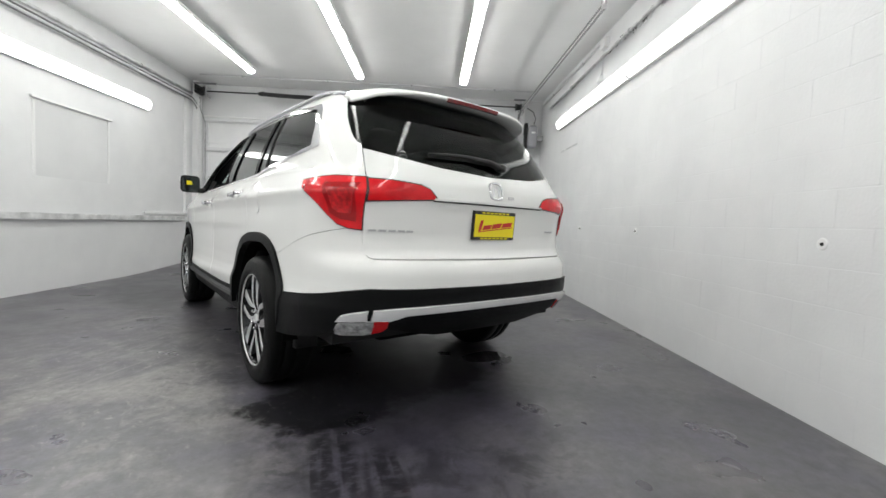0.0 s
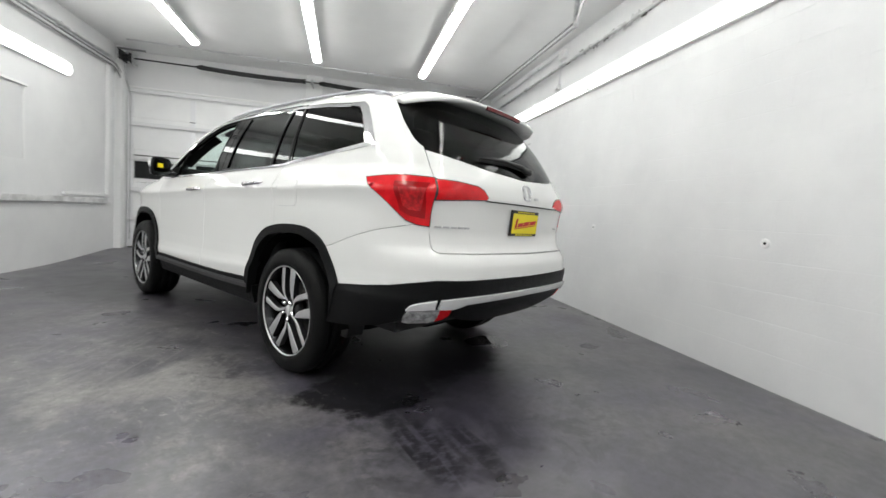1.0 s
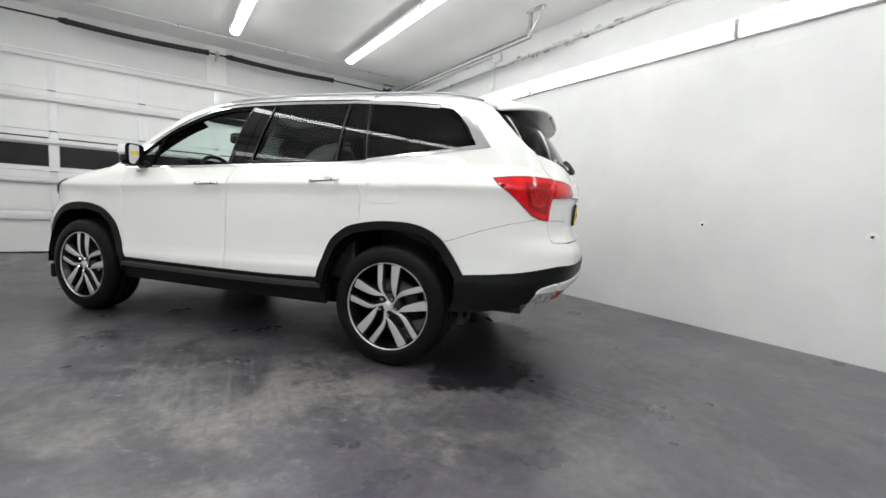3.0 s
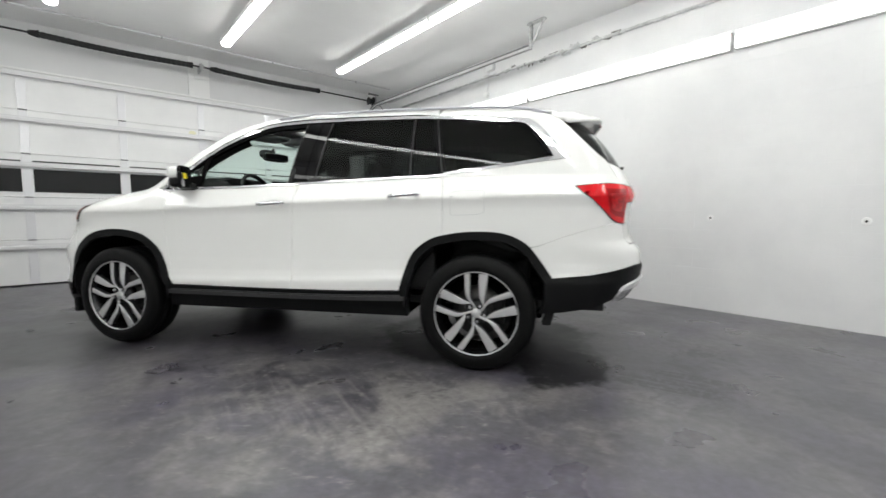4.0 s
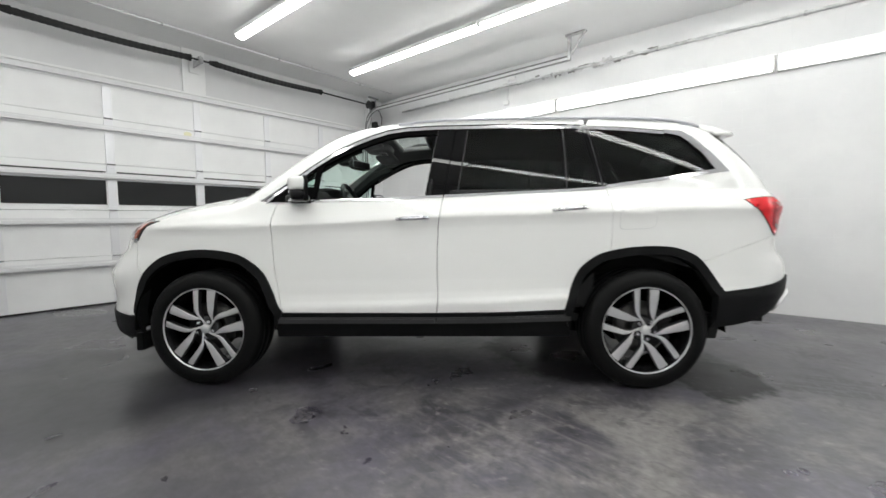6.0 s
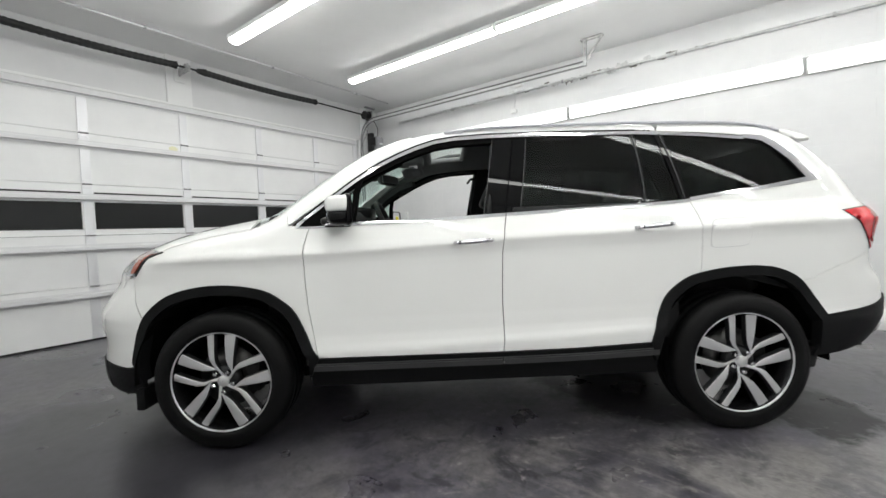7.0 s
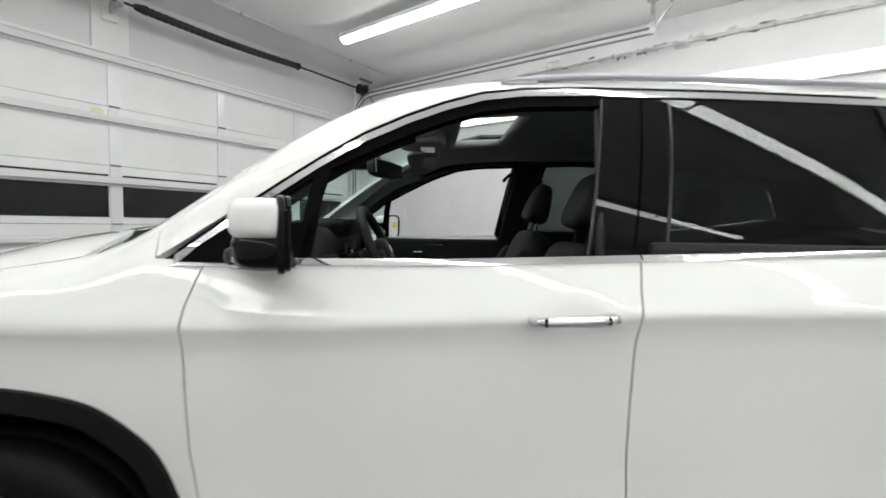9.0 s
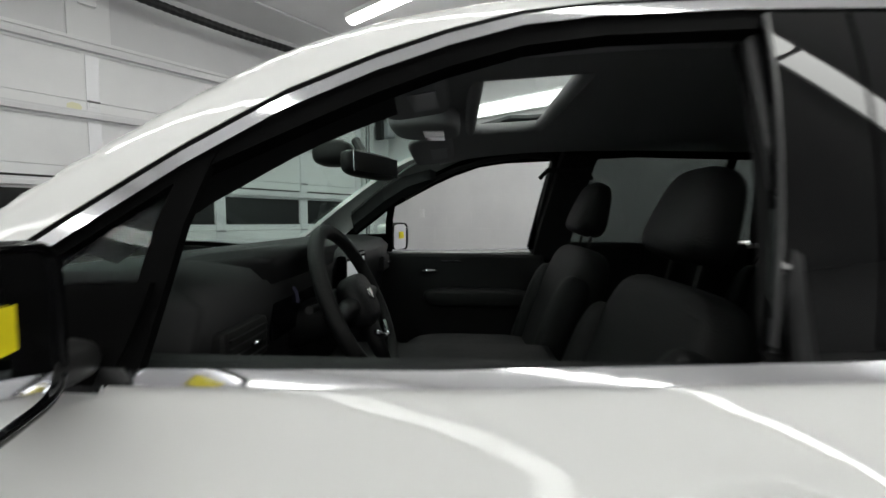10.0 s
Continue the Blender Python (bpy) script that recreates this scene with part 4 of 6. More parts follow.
# glass of the sides; the driver's and the passenger's windows are lowered
pane = [(-0.235, 1.241), (-0.40, 1.246), (-0.935, 1.264), (-0.935, 1.669), (-0.50, 1.677), (-0.305, 1.677)]
both("rear_door_glass", pane, PRIVACY, "dark privacy glass", off=-0.034, lean=0.005, thick=0.004, step=(0.07, 0.05))
small = [(-0.955, 1.265), (-1.152, 1.276), (-1.083, 1.66), (-0.955, 1.668)]
both("rear_door_quarter_glass", small, PRIVACY, "dark privacy glass", off=-0.036, lean=0.003, thick=0.004, step=(0.07, 0.05))
back = [(-1.185, 1.282), (-1.30, 1.297), (-1.46, 1.316), (-1.64, 1.339), (-1.865, 1.367), (-1.80, 1.475), (-1.735, 1.548), (-1.68, 1.592), (-1.60, 1.610), (-1.34, 1.64), (-1.112, 1.655)]
both("quarter_glass", back, PRIVACY, "dark privacy glass", off=-0.032, lean=0.006, thick=0.004, step=(0.07, 0.05))
# black window frames and pillars
both("window_frame_top", [(1.0, 1.205)] + [(y, z + 0.022) for y, z in BROW[1:13]] + [(y, z) for y, z in BROW[13:15]] + [(y, z - (0.048 if -0.2 < y < 0.6 else 0.03)) for y, z in BROW[1:15][::-1]] + [(0.90, 1.205)], STRIP, off=-0.006, gap=0.0, step=(0.05, 0.02))
both("b_pillar_cover", [(-0.040, 1.222), (-0.159, 1.226), (-0.238, 1.672), (-0.122, 1.672)], GLOSSBLACK, off=-0.025, lean=0.012, gap=0.002, step=(0.05, 0.04))
both("b_pillar_cover", [(-0.161, 1.226), (-0.243, 1.231), (-0.318, 1.672), (-0.240, 1.672)], GLOSSBLACK, off=-0.025, lean=0.012, gap=0.002, step=(0.05, 0.04))
both("glass_divider", [(-0.93, 1.252), (-0.958, 1.252), (-0.958, 1.67), (-0.93, 1.67)], GLOSSBLACK, off=-0.030, lean=0.008, gap=0.0, step=(0.05, 0.05))
both("c_pillar_cover", [(-1.145, 1.265), (-1.172, 1.268), (-1.100, 1.66), (-1.075, 1.662)], GLOSSBLACK, off=-0.028, lean=0.010, gap=0.0, step=(0.05, 0.05))
both("c_pillar_cover", [(-1.176, 1.268), (-1.195, 1.27), (-1.120, 1.66), (-1.104, 1.66)], GLOSSBLACK, off=-0.027, lean=0.011, gap=0.0, step=(0.05, 0.05))
for low, high in ((-0.041, -0.121), (-0.2445, -0.3195), (-0.944, -0.944), (-1.174, -1.102)):
    both("pillar_edge", [(low + 0.0025, 1.232), (low - 0.0025, 1.232), (high - 0.0025, 1.668), (high + 0.0025, 1.668)], RUBBERED, off=-0.021, lean=0.016, thick=0.006, gap=0.0, step=(0.02, 0.05))
# bright trim along the belt and round the rear pane
both("belt_trim", [(y, z + 0.005) for y, z in between(BELT, -0.158, 0.70)] + [(y, z - 0.011) for y, z in between(BELT, -0.158, 0.70)[::-1]], CHROME, "chrome belt trim", off=0.006, thick=0.012, gap=0.0, step=(0.05, 0.01))
both("belt_trim", [(y, z + 0.005) for y, z in between(BELT, -1.176, -0.162)] + [(y, z - 0.011) for y, z in between(BELT, -1.176, -0.162)[::-1]], CHROME, "chrome belt trim", off=0.006, thick=0.012, gap=0.0, step=(0.05, 0.01))
end = between(BELT, -1.90, -1.18)
both("quarter_trim", [(y, z - 0.007) for y, z in end] + [(-1.965, 1.362), (-1.855, 1.512), (-1.775, 1.60), (-1.715, 1.640), (-1.60, 1.652), (-1.60, 1.628), (-1.695, 1.607), (-1.745, 1.562), (-1.815, 1.482), (-1.875, 1.375)] + [(y, z + 0.012) for y, z in end[::-1][1:]], CHROME, "chrome trim round the rear side window", off=0.005, thick=0.012, gap=0.0, step=(0.04, 0.012))
both("roof_seal", [(y, z + 0.0085) for y, z in BROW[:11]] + [(y, z + 0.0195) for y, z in BROW[:11][::-1]], STRIP, "black rubber seal above the window line", off=0.0, thick=0.01, gap=0.0, step=(0.05, 0.006))
both("brow_trim", [(y, z - 0.014) for y, z in BROW[:13]] + [(y, z + 0.008) for y, z in BROW[:13][::-1]], CHROME, "thin bright window line", off=0.003, thick=0.01, gap=0.0, step=(0.05, 0.01))


# cladding, sills, bumpers
def eased(points, n=6):
    """A smooth line through points."""
    p = [points[0]] + list(points) + [points[-1]]
    out = []
    for a, b, c, d in zip(p, p[1:], p[2:], p[3:]):
        for k in range(n):
            t = k / n
            out.append(tuple(0.5 * (2 * b[i] + (c[i] - a[i]) * t + (2 * a[i] - 5 * b[i] + 4 * c[i] - d[i]) * t * t + (3 * b[i] - a[i] - 3 * c[i] + d[i]) * t ** 3) for i in (0, 1)))
    return out + [tuple(points[-1])]


def arch_band(outer, hub, width, ends):
    inner = []
    outer = [(y + (y - hub[0]) * 0.008, z + (z - hub[1]) * 0.008) for y, z in eased(outer, 4)]
    for y, z in outer:
        d = Vector((hub[0] - y, hub[1] - z)).normalized()
        inner.append((y + d.x * width, z + d.y * width))
    return outer + [ends[1]] + inner[::-1] + [ends[0]]


both("arch_cladding", arch_band(ARCH_R, (-1.41, 0.37), 0.053, ((-0.93, 0.40), (-1.83, 0.43))), CLAD, "black wheel arch cladding", off=0.014, thick=0.06, gap=0.0, step=(0.03, 0.03))
both("arch_cladding", arch_band(ARCH_F, (1.41, 0.37), 0.053, ((0.93, 0.37), (1.86, 0.38))), CLAD, "black wheel arch cladding", off=0.014, thick=0.06, gap=0.0, step=(0.03, 0.03))
both("sill_cladding", [(0.905, 0.486), (-0.114, 0.486), (-0.5, 0.49), (-0.94, 0.506), (-0.94, 0.45), (-0.5, 0.435), (0.905, 0.43)], CLAD, "black sill cladding", off=0.002, thick=0.05, gap=0.002, step=(0.06, 0.02))
for fore, aft in ((0.90, -0.107), (-0.113, -0.94)):
    ridge_y = np.linspace(fore, aft, 8)
    ridge_z = np.interp(-ridge_y, (-0.9, 0.1, 0.5, 0.94), (0.438, 0.440, 0.445, 0.460))
    for off, high, low in ((0.012, 0.019, 0.010), (0.019, 0.010, 0.017)):
        both("sill_ridge", [(float(y), float(z) + high) for y, z in zip(ridge_y, ridge_z)] + [(float(y), float(z) - low) for y, z in zip(ridge_y[::-1], ridge_z[::-1])], LIT_RIDGE, "rounded black ridge along the sill, its colour lifted for the light it catches", off=off, thick=0.03, gap=0.0, step=(0.06, 0.006))
both("sill_lower", [(0.93, 0.432), (-0.5, 0.437), (-0.95, 0.452), (-0.95, 0.33), (0.93, 0.32)], CLAD, "black lower sill", off=-0.016, thick=0.05, gap=0.0, step=(0.06, 0.02))

# rear bumper: white upper part and black lower part, wrapped round the corners
side_up = [(-1.825, 0.688), (-1.745, 0.7985), (-1.80, 0.8135), (-1.95, 0.8705), (-2.10, 0.9165), (-2.26, 0.9535)] + low_side[::-1] + [(-2.2, 0.652), (-2.05, 0.632), (-1.878, 0.615)]
up = [(-0.72, 0.69), (-0.72, 0.818), (0, 0.812), (0.72, 0.818), (0.72, 0.69), (0.4, 0.688), (0, 0.686), (-0.4, 0.688)]
skin("rear_bumper", [sheet(side_up, "side", gap=0.0, step=(0.025, 0.02)), sheet(side_up, "side", gap=0.0, step=(0.025, 0.02), mirror=True), sheet(up, "rear", gap=0.0, step=(0.05, 0.02))] + [sheet([(s * 0.775, 0.70), (s * 0.685, 0.70), (s * 0.685, 0.93), (s * 0.775, 0.93)], "rear", off=-0.006, thick=0.004, gap=0.0, step=(0.02, 0.02)) for s in (-1, 1)], PAINT, CAR)
low_rear = onto([(-0.715, 0.688), (-0.715, 0.60), (-0.715, 0.52)], "rear", 0.008)
side_low = [(-1.878, 0.612), (-2.05, 0.629), (-2.2, 0.65)] + [(float(p[1]), float(p[2])) for p in low_rear] + [(-2.25, 0.475), (-2.127, 0.432), (-1.95, 0.406), (-1.80, 0.392), (-1.83, 0.45)]
low_mid = [(-0.72, 0.688), (0, 0.684), (0.72, 0.688), (0.72, 0.52), (0.45, 0.45), (0.3, 0.42), (-0.3, 0.42), (-0.45, 0.45), (-0.72, 0.52)]
skin("rear_bumper_lower", [sheet(side_low, "side", off=0.008, gap=0.0, step=(0.025, 0.03)), sheet(side_low, "side", off=0.008, gap=0.0, step=(0.025, 0.03), mirror=True), sheet(low_mid, "rear", off=0.008, gap=0.0, step=(0.06, 0.03))], CLAD, CAR, "black lower rear bumper")
skin("bumper_trim", [sheet([(-0.705, 0.589), (-0.637, 0.596), (-0.563, 0.599), (0.0, 0.603), (0.563, 0.599), (0.637, 0.596), (0.705, 0.589), (0.705, 0.542), (0.622, 0.539), (0.587, 0.549), (0.552, 0.562), (0.34, 0.565), (0, 0.568), (-0.34, 0.565), (-0.552, 0.562), (-0.587, 0.549), (-0.622, 0.539), (-0.705, 0.542)], "rear", off=0.022, thick=0.03, gap=0.0, step=(0.06, 0.012))], SATIN, CAR, "silver strip across the rear bumper")
for mirror in (False, True):
    tip = onto([(-0.728, 0.587), (-0.722, 0.542)], "rear", 0.022)
    corner = [(-2.29, 0.532), (-2.308, 0.552), (-2.32, 0.561), (-2.352, 0.573), (-2.385, 0.582), (float(tip[0][1]), 0.588), (float(tip[1][1]), 0.542), (-2.335, 0.536)]
    skin("bumper_trim_end", [sheet(corner, "side", off=0.02, thick=0.03, gap=0.0, step=(0.03, 0.012), mirror=mirror)], SATIN, CAR, "silver end of the bumper strip")
    lens_in = onto([(-0.704, 0.535), (-0.704, 0.462)], "rear", 0.0158)
    lens = [(-2.292, 0.527), (float(lens_in[0][1]), 0.535), (float(lens_in[1][1]), 0.462), (-2.272, 0.460), (-2.252, 0.466), (-2.267, 0.495)]
    s = 1 if mirror else -1
    lens_end = [(s * 0.714, 0.535), (s * 0.688, 0.534), (s * 0.675, 0.466), (s * 0.714, 0.462)]
    skin("reverse_lamp", [sheet(lens, "side", off=0.016, thick=0.02, gap=0.0, step=(0.02, 0.02), mirror=mirror), sheet(lens_end, "rear", off=0.016, thick=0.02, gap=0.0, step=(0.02, 0.02))], FROSTED, CAR, "clear rear lamp in the bumper")
    red = [(s * 0.686, 0.534), (s * 0.622, 0.535), (s * 0.618, 0.50), (s * 0.635, 0.478), (s * 0.673, 0.468)]
    skin("bumper_reflector", [sheet(red, "rear", off=0.012, thick=0.02, gap=0.0, step=(0.02, 0.02))], RED, CAR, "red bumper reflector")

# tailgate
GLASS = [(-0.56, 1.66)] + [(x + 0.002, z) for x, (y, z) in zip(glass_x, glass_side)][::-1] + [(-0.681, 1.346), (-0.651, 1.334), (-0.568, 1.311), (-0.46, 1.292), (-0.33, 1.275), (0, 1.258)]
GLASS += [(-x, z) for x, z in GLASS[:-1][::-1]]
gate = [(-0.69, 0.8215), (-0.703, 0.826)] + seam_at(np.linspace(0.842, 1.340, 18)) + [(-0.651, 1.330), (-0.568, 1.307), (-0.46, 1.288), (-0.33, 1.271)]
gate += [(0, 1.254)] + [(-x, z) for x, z in gate[::-1]] + [(0, 0.818)]
skin("tailgate", [sheet(gate, "rear", step=(0.05, 0.025))], PAINT, CAR)
skin("rear_window", [sheet(GLASS, "rear", off=-0.006, thick=0.005, step=(0.05, 0.04), gap=0.0)], PRIVACY, CAR, "dark rear window")
for mirror in (False, True):
    s = 1 if mirror else -1
    inner = [(s * 0.704, 1.188), (s * 0.604, 1.185), (s * 0.465, 1.172), (s * 0.42, 1.155), (s * 0.385, 1.118), (s * 0.40, 1.106), (s * 0.56, 1.095), (s * 0.7135, 1.083)]
    skin("gate_lamp", [sheet(inner, "rear", off=0.004, thick=0.02, gap=0.002, step=(0.03, 0.02), bulge=0.004)], RED, CAR, "red tail lamp on the tailgate")
    skin("lamp_bezel", [sheet([(max(-0.7165, min(0.7165, x)), z) for x, z in shrink(inner, -0.004)], "rear", off=0.002, thick=0.01, gap=0.0, step=(0.03, 0.02))], INK, CAR, "black rim round the tail lamp")
    rim = [(float(p[1]) + 0.001, float(p[2])) for p in onto(seam_at(np.linspace(1.192, 0.952, 10), -0.002), "rear", 0.006)]

    def kept(line):
        """Holds a grown outline back at the tailgate's seam."""
        return [(max(y, float(np.interp(z, [p[1] for p in rim[::-1]], [p[0] for p in rim[::-1]]))), z) for y, z in line]
    lamp_side = [(-2.016, 1.178), (-2.10, 1.188), (-2.2, 1.196)] + rim + [(-2.278, 0.957), (-2.236, 0.976), (-2.195, 1.018), (-2.154, 1.060), (-2.106, 1.103), (-2.05, 1.143)]
    skin("tail_lamp", [sheet(lamp_side, "side", off=0.006, thick=0.03, gap=0.0, step=(0.025, 0.02), mirror=mirror, bulge=0.006)], RED, CAR, "large red tail lamp")
    skin("lamp_bezel", [sheet(kept(shrink(dense(lamp_side, 0.03), -0.005)), "side", off=0.003, thick=0.02, gap=0.0, step=(0.025, 0.02), mirror=mirror)], INK, CAR, "black rim round the tail lamp")
    core = [(-2.185, 1.165), (rim[1][0] + 0.008, 1.167), (rim[-2][0] + 0.008, 0.985), (-2.258, 0.995), (-2.215, 1.02)]
    skin("tail_lamp_core", [sheet(core, "side", off=0.0125, thick=0.006, gap=0.002, step=(0.02, 0.02), mirror=mirror)], REDDARK, CAR, "deep red inner tail lamp")
    bulb = [(-2.216, 1.135), (rim[2][0] + 0.022, 1.138), (rim[-3][0] + 0.024, 1.022), (-2.254, 1.026), (-2.231, 1.045)]
    skin("bulb_window", [sheet(bulb, "side", off=0.0142, thick=0.004, gap=0.0, step=(0.02, 0.02), mirror=mirror)], REDGLOW, CAR, "brighter red bulb window")
# roof spoiler with the high brake lamp
bm = bmesh.new()
rows = []
for i in range(17):
    x = -0.628 + 1.256 * i / 16
    b = (x / 0.634) ** 2
    y0 = -1.99 + 0.075 * b * b
    z0 = float(onto([(x, y0 + 0.05)], "top")[0][2])
    tail_y = -2.235 + 0.255 * b ** 3 + 0.02 * b
    tail_z = 1.672 - 0.03 * b - 0.022 * b ** 3
    rows.append([bm.verts.new(v) for v in ((x, y0 + 0.05, z0 + 0.003), (x, y0 - 0.03, z0 - 0.004), (x, tail_y + 0.01, tail_z + 0.012), (x, tail_y, tail_z), (x, tail_y + 0.004, tail_z - 0.012), (x, y0 - 0.05 * (1 - 0.6 * b), z0 - 0.06 + 0.025 * b), (x, y0 + 0.03, z0 - 0.05 + 0.02 * b))])
for a, b in zip(rows, rows[1:]):
    for k in range(7):
        bm.faces.new((a[k], b[k], b[(k + 1) % 7], a[(k + 1) % 7]))
bm.faces.new(rows[0])
bm.faces.new(rows[-1][::-1])
bmesh.ops.recalc_face_normals(bm, faces=bm.faces[:])
part("roof_spoiler", bm, PAINT, CAR, smooth=True)
bm = bmesh.new()
rows = []
for i in range(9):
    x = -0.19 + 0.38 * i / 8
    b = (x / 0.66) ** 2
    y, z = -2.235 + 0.02 * b, 1.672 - 0.035 * b
    rows.append([bm.verts.new(v) for v in ((x, y - 0.004, z + 0.002), (x, y - 0.004, z - 0.018), (x, y + 0.012, z - 0.018), (x, y + 0.012, z + 0.002))])
for a, b in zip(rows, rows[1:]):
    for k in range(4):
        bm.faces.new((a[k], b[k], b[(k + 1) % 4], a[(k + 1) % 4]))
bm.faces.new(rows[0]), bm.faces.new(rows[-1][::-1])
bmesh.ops.recalc_face_normals(bm, faces=bm.faces[:])
part("brake_lamp", bm, BRAKERED, CAR, "dark red high brake lamp")

# front end, hardly seen
nose = [(-0.74, 0.455), (-0.74, 0.985), (-0.5, 1.025), (0.5, 1.025), (0.74, 0.985), (0.74, 0.455)]
side_nose = [(1.914, 0.455), (1.89, 0.61), (1.848, 0.712), (1.903, 0.80), (1.937, 0.943)]
nose_edge = onto([(-0.74, 0.93), (-0.74, 0.75), (-0.74, 0.455)], "front")
side_nose += [(float(p[1]), float(p[2])) for p in nose_edge] + [(1.98, 0.445)]
skin("front_bumper", [sheet(side_nose, "side", gap=0.002, step=(0.03, 0.03)), sheet(side_nose, "side", gap=0.002, step=(0.03, 0.03), mirror=True), sheet(nose, "front", gap=0.0, step=(0.06, 0.04))], PAINT, CAR)
chin_edge = onto([(-0.74, 0.452), (-0.74, 0.36), (-0.74, 0.285)], "front")
side_chin = [(1.86, 0.38), (1.915, 0.45), (1.98, 0.44)] + [(float(p[1]), float(p[2])) for p in chin_edge] + [(2.05, 0.270), (1.98, 0.288), (1.915, 0.290), (1.872, 0.305)]
skin("front_chin", [sheet(side_chin, "side", off=0.006, gap=0.0, step=(0.03, 0.03)), sheet(side_chin, "side", off=0.006, gap=0.0, step=(0.03, 0.03), mirror=True), sheet([(-0.74, 0.452), (0.74, 0.452), (0.74, 0.25), (-0.74, 0.25)], "front", off=0.006, gap=0.0, step=(0.06, 0.04))], CLAD, CAR, "black lower front bumper")
for s in (-1, 1):
    part("mud_flap", boxed((s * 0.84 - 0.075, 1.858, 0.218), (s * 0.84 + 0.055, 1.905, 0.34), 0.012), CLAD, CAR, "small black rubber flap before the front wheel")
skin("grille", [sheet([(-0.52, 0.80), (-0.60, 0.98), (-0.5, 1.015), (0.5, 1.015), (0.60, 0.98), (0.52, 0.80)], "front", off=0.004, gap=0.0, step=(0.05, 0.03))], GLOSSBLACK, CAR, "dark front grille")

# dark sheet added behind the seams to blacken their gaps; wheel tunnels, floor pan
backing = [(1.9, 0.80)] + ARCH_F[::-1][2:] + [(0.6, 0.42), (-0.8, 0.42)] + ARCH_R + [(-2.1, 0.66), (-2.2, 0.90), (-2.1, 1.15)] + [(y, z - 0.03) for y, z in BELT[::-1]] + [(1.3, 1.13), (1.8, 1.02)]
both("gap_backing", backing, VOID, off=-0.03, thick=0.004, gap=0.0, step=(0.08, 0.06))
for y in (-1.41, 1.41):
    for s in (-1, 1):
        bm = bmesh.new()
        rows = [[bm.verts.new((s * x, y + 0.485 * math.cos(a), 0.375 + 0.485 * math.sin(a))) for a in [math.pi * (-0.01 + 1.02 * k / 20) for k in range(21)]] for x in (0.50, 0.93)]
        for k in range(20):
            bm.faces.new((rows[0][k], rows[0][k + 1], rows[1][k + 1], rows[1][k]))
        bm.faces.new(rows[0][::-1])
        part("wheel_tunnel", bm, VOID, CAR)
bm = boxed((-0.74, -0.90, 0.295), (0.74, 0.88, 0.43), 0.02)
block(bm, (-0.62, 0.30, 0.25), (0.62, 0.80, 0.33), 0.02)
block(bm, (-0.52, -2.15, 0.36), (0.52, -0.9, 0.54), 0.03)
block(bm, (-0.5, 0.88, 0.28), (0.5, 2.1, 0.55), 0.03)
part("floor_pan", bm, VOID, CAR)
for y in (-1.41, 1.41):
    bm = boxed((-0.62, y - 0.10, 0.22), (0.62, y + 0.10, 0.50), 0.03)
    for s in (-1, 1):
        block(bm, (min(s * 0.44, s * 0.70), y - 0.42, 0.30), (max(s * 0.44, s * 0.70), y + 0.42, 0.56), 0.03)
    part("axle", bm, VOID, CAR)


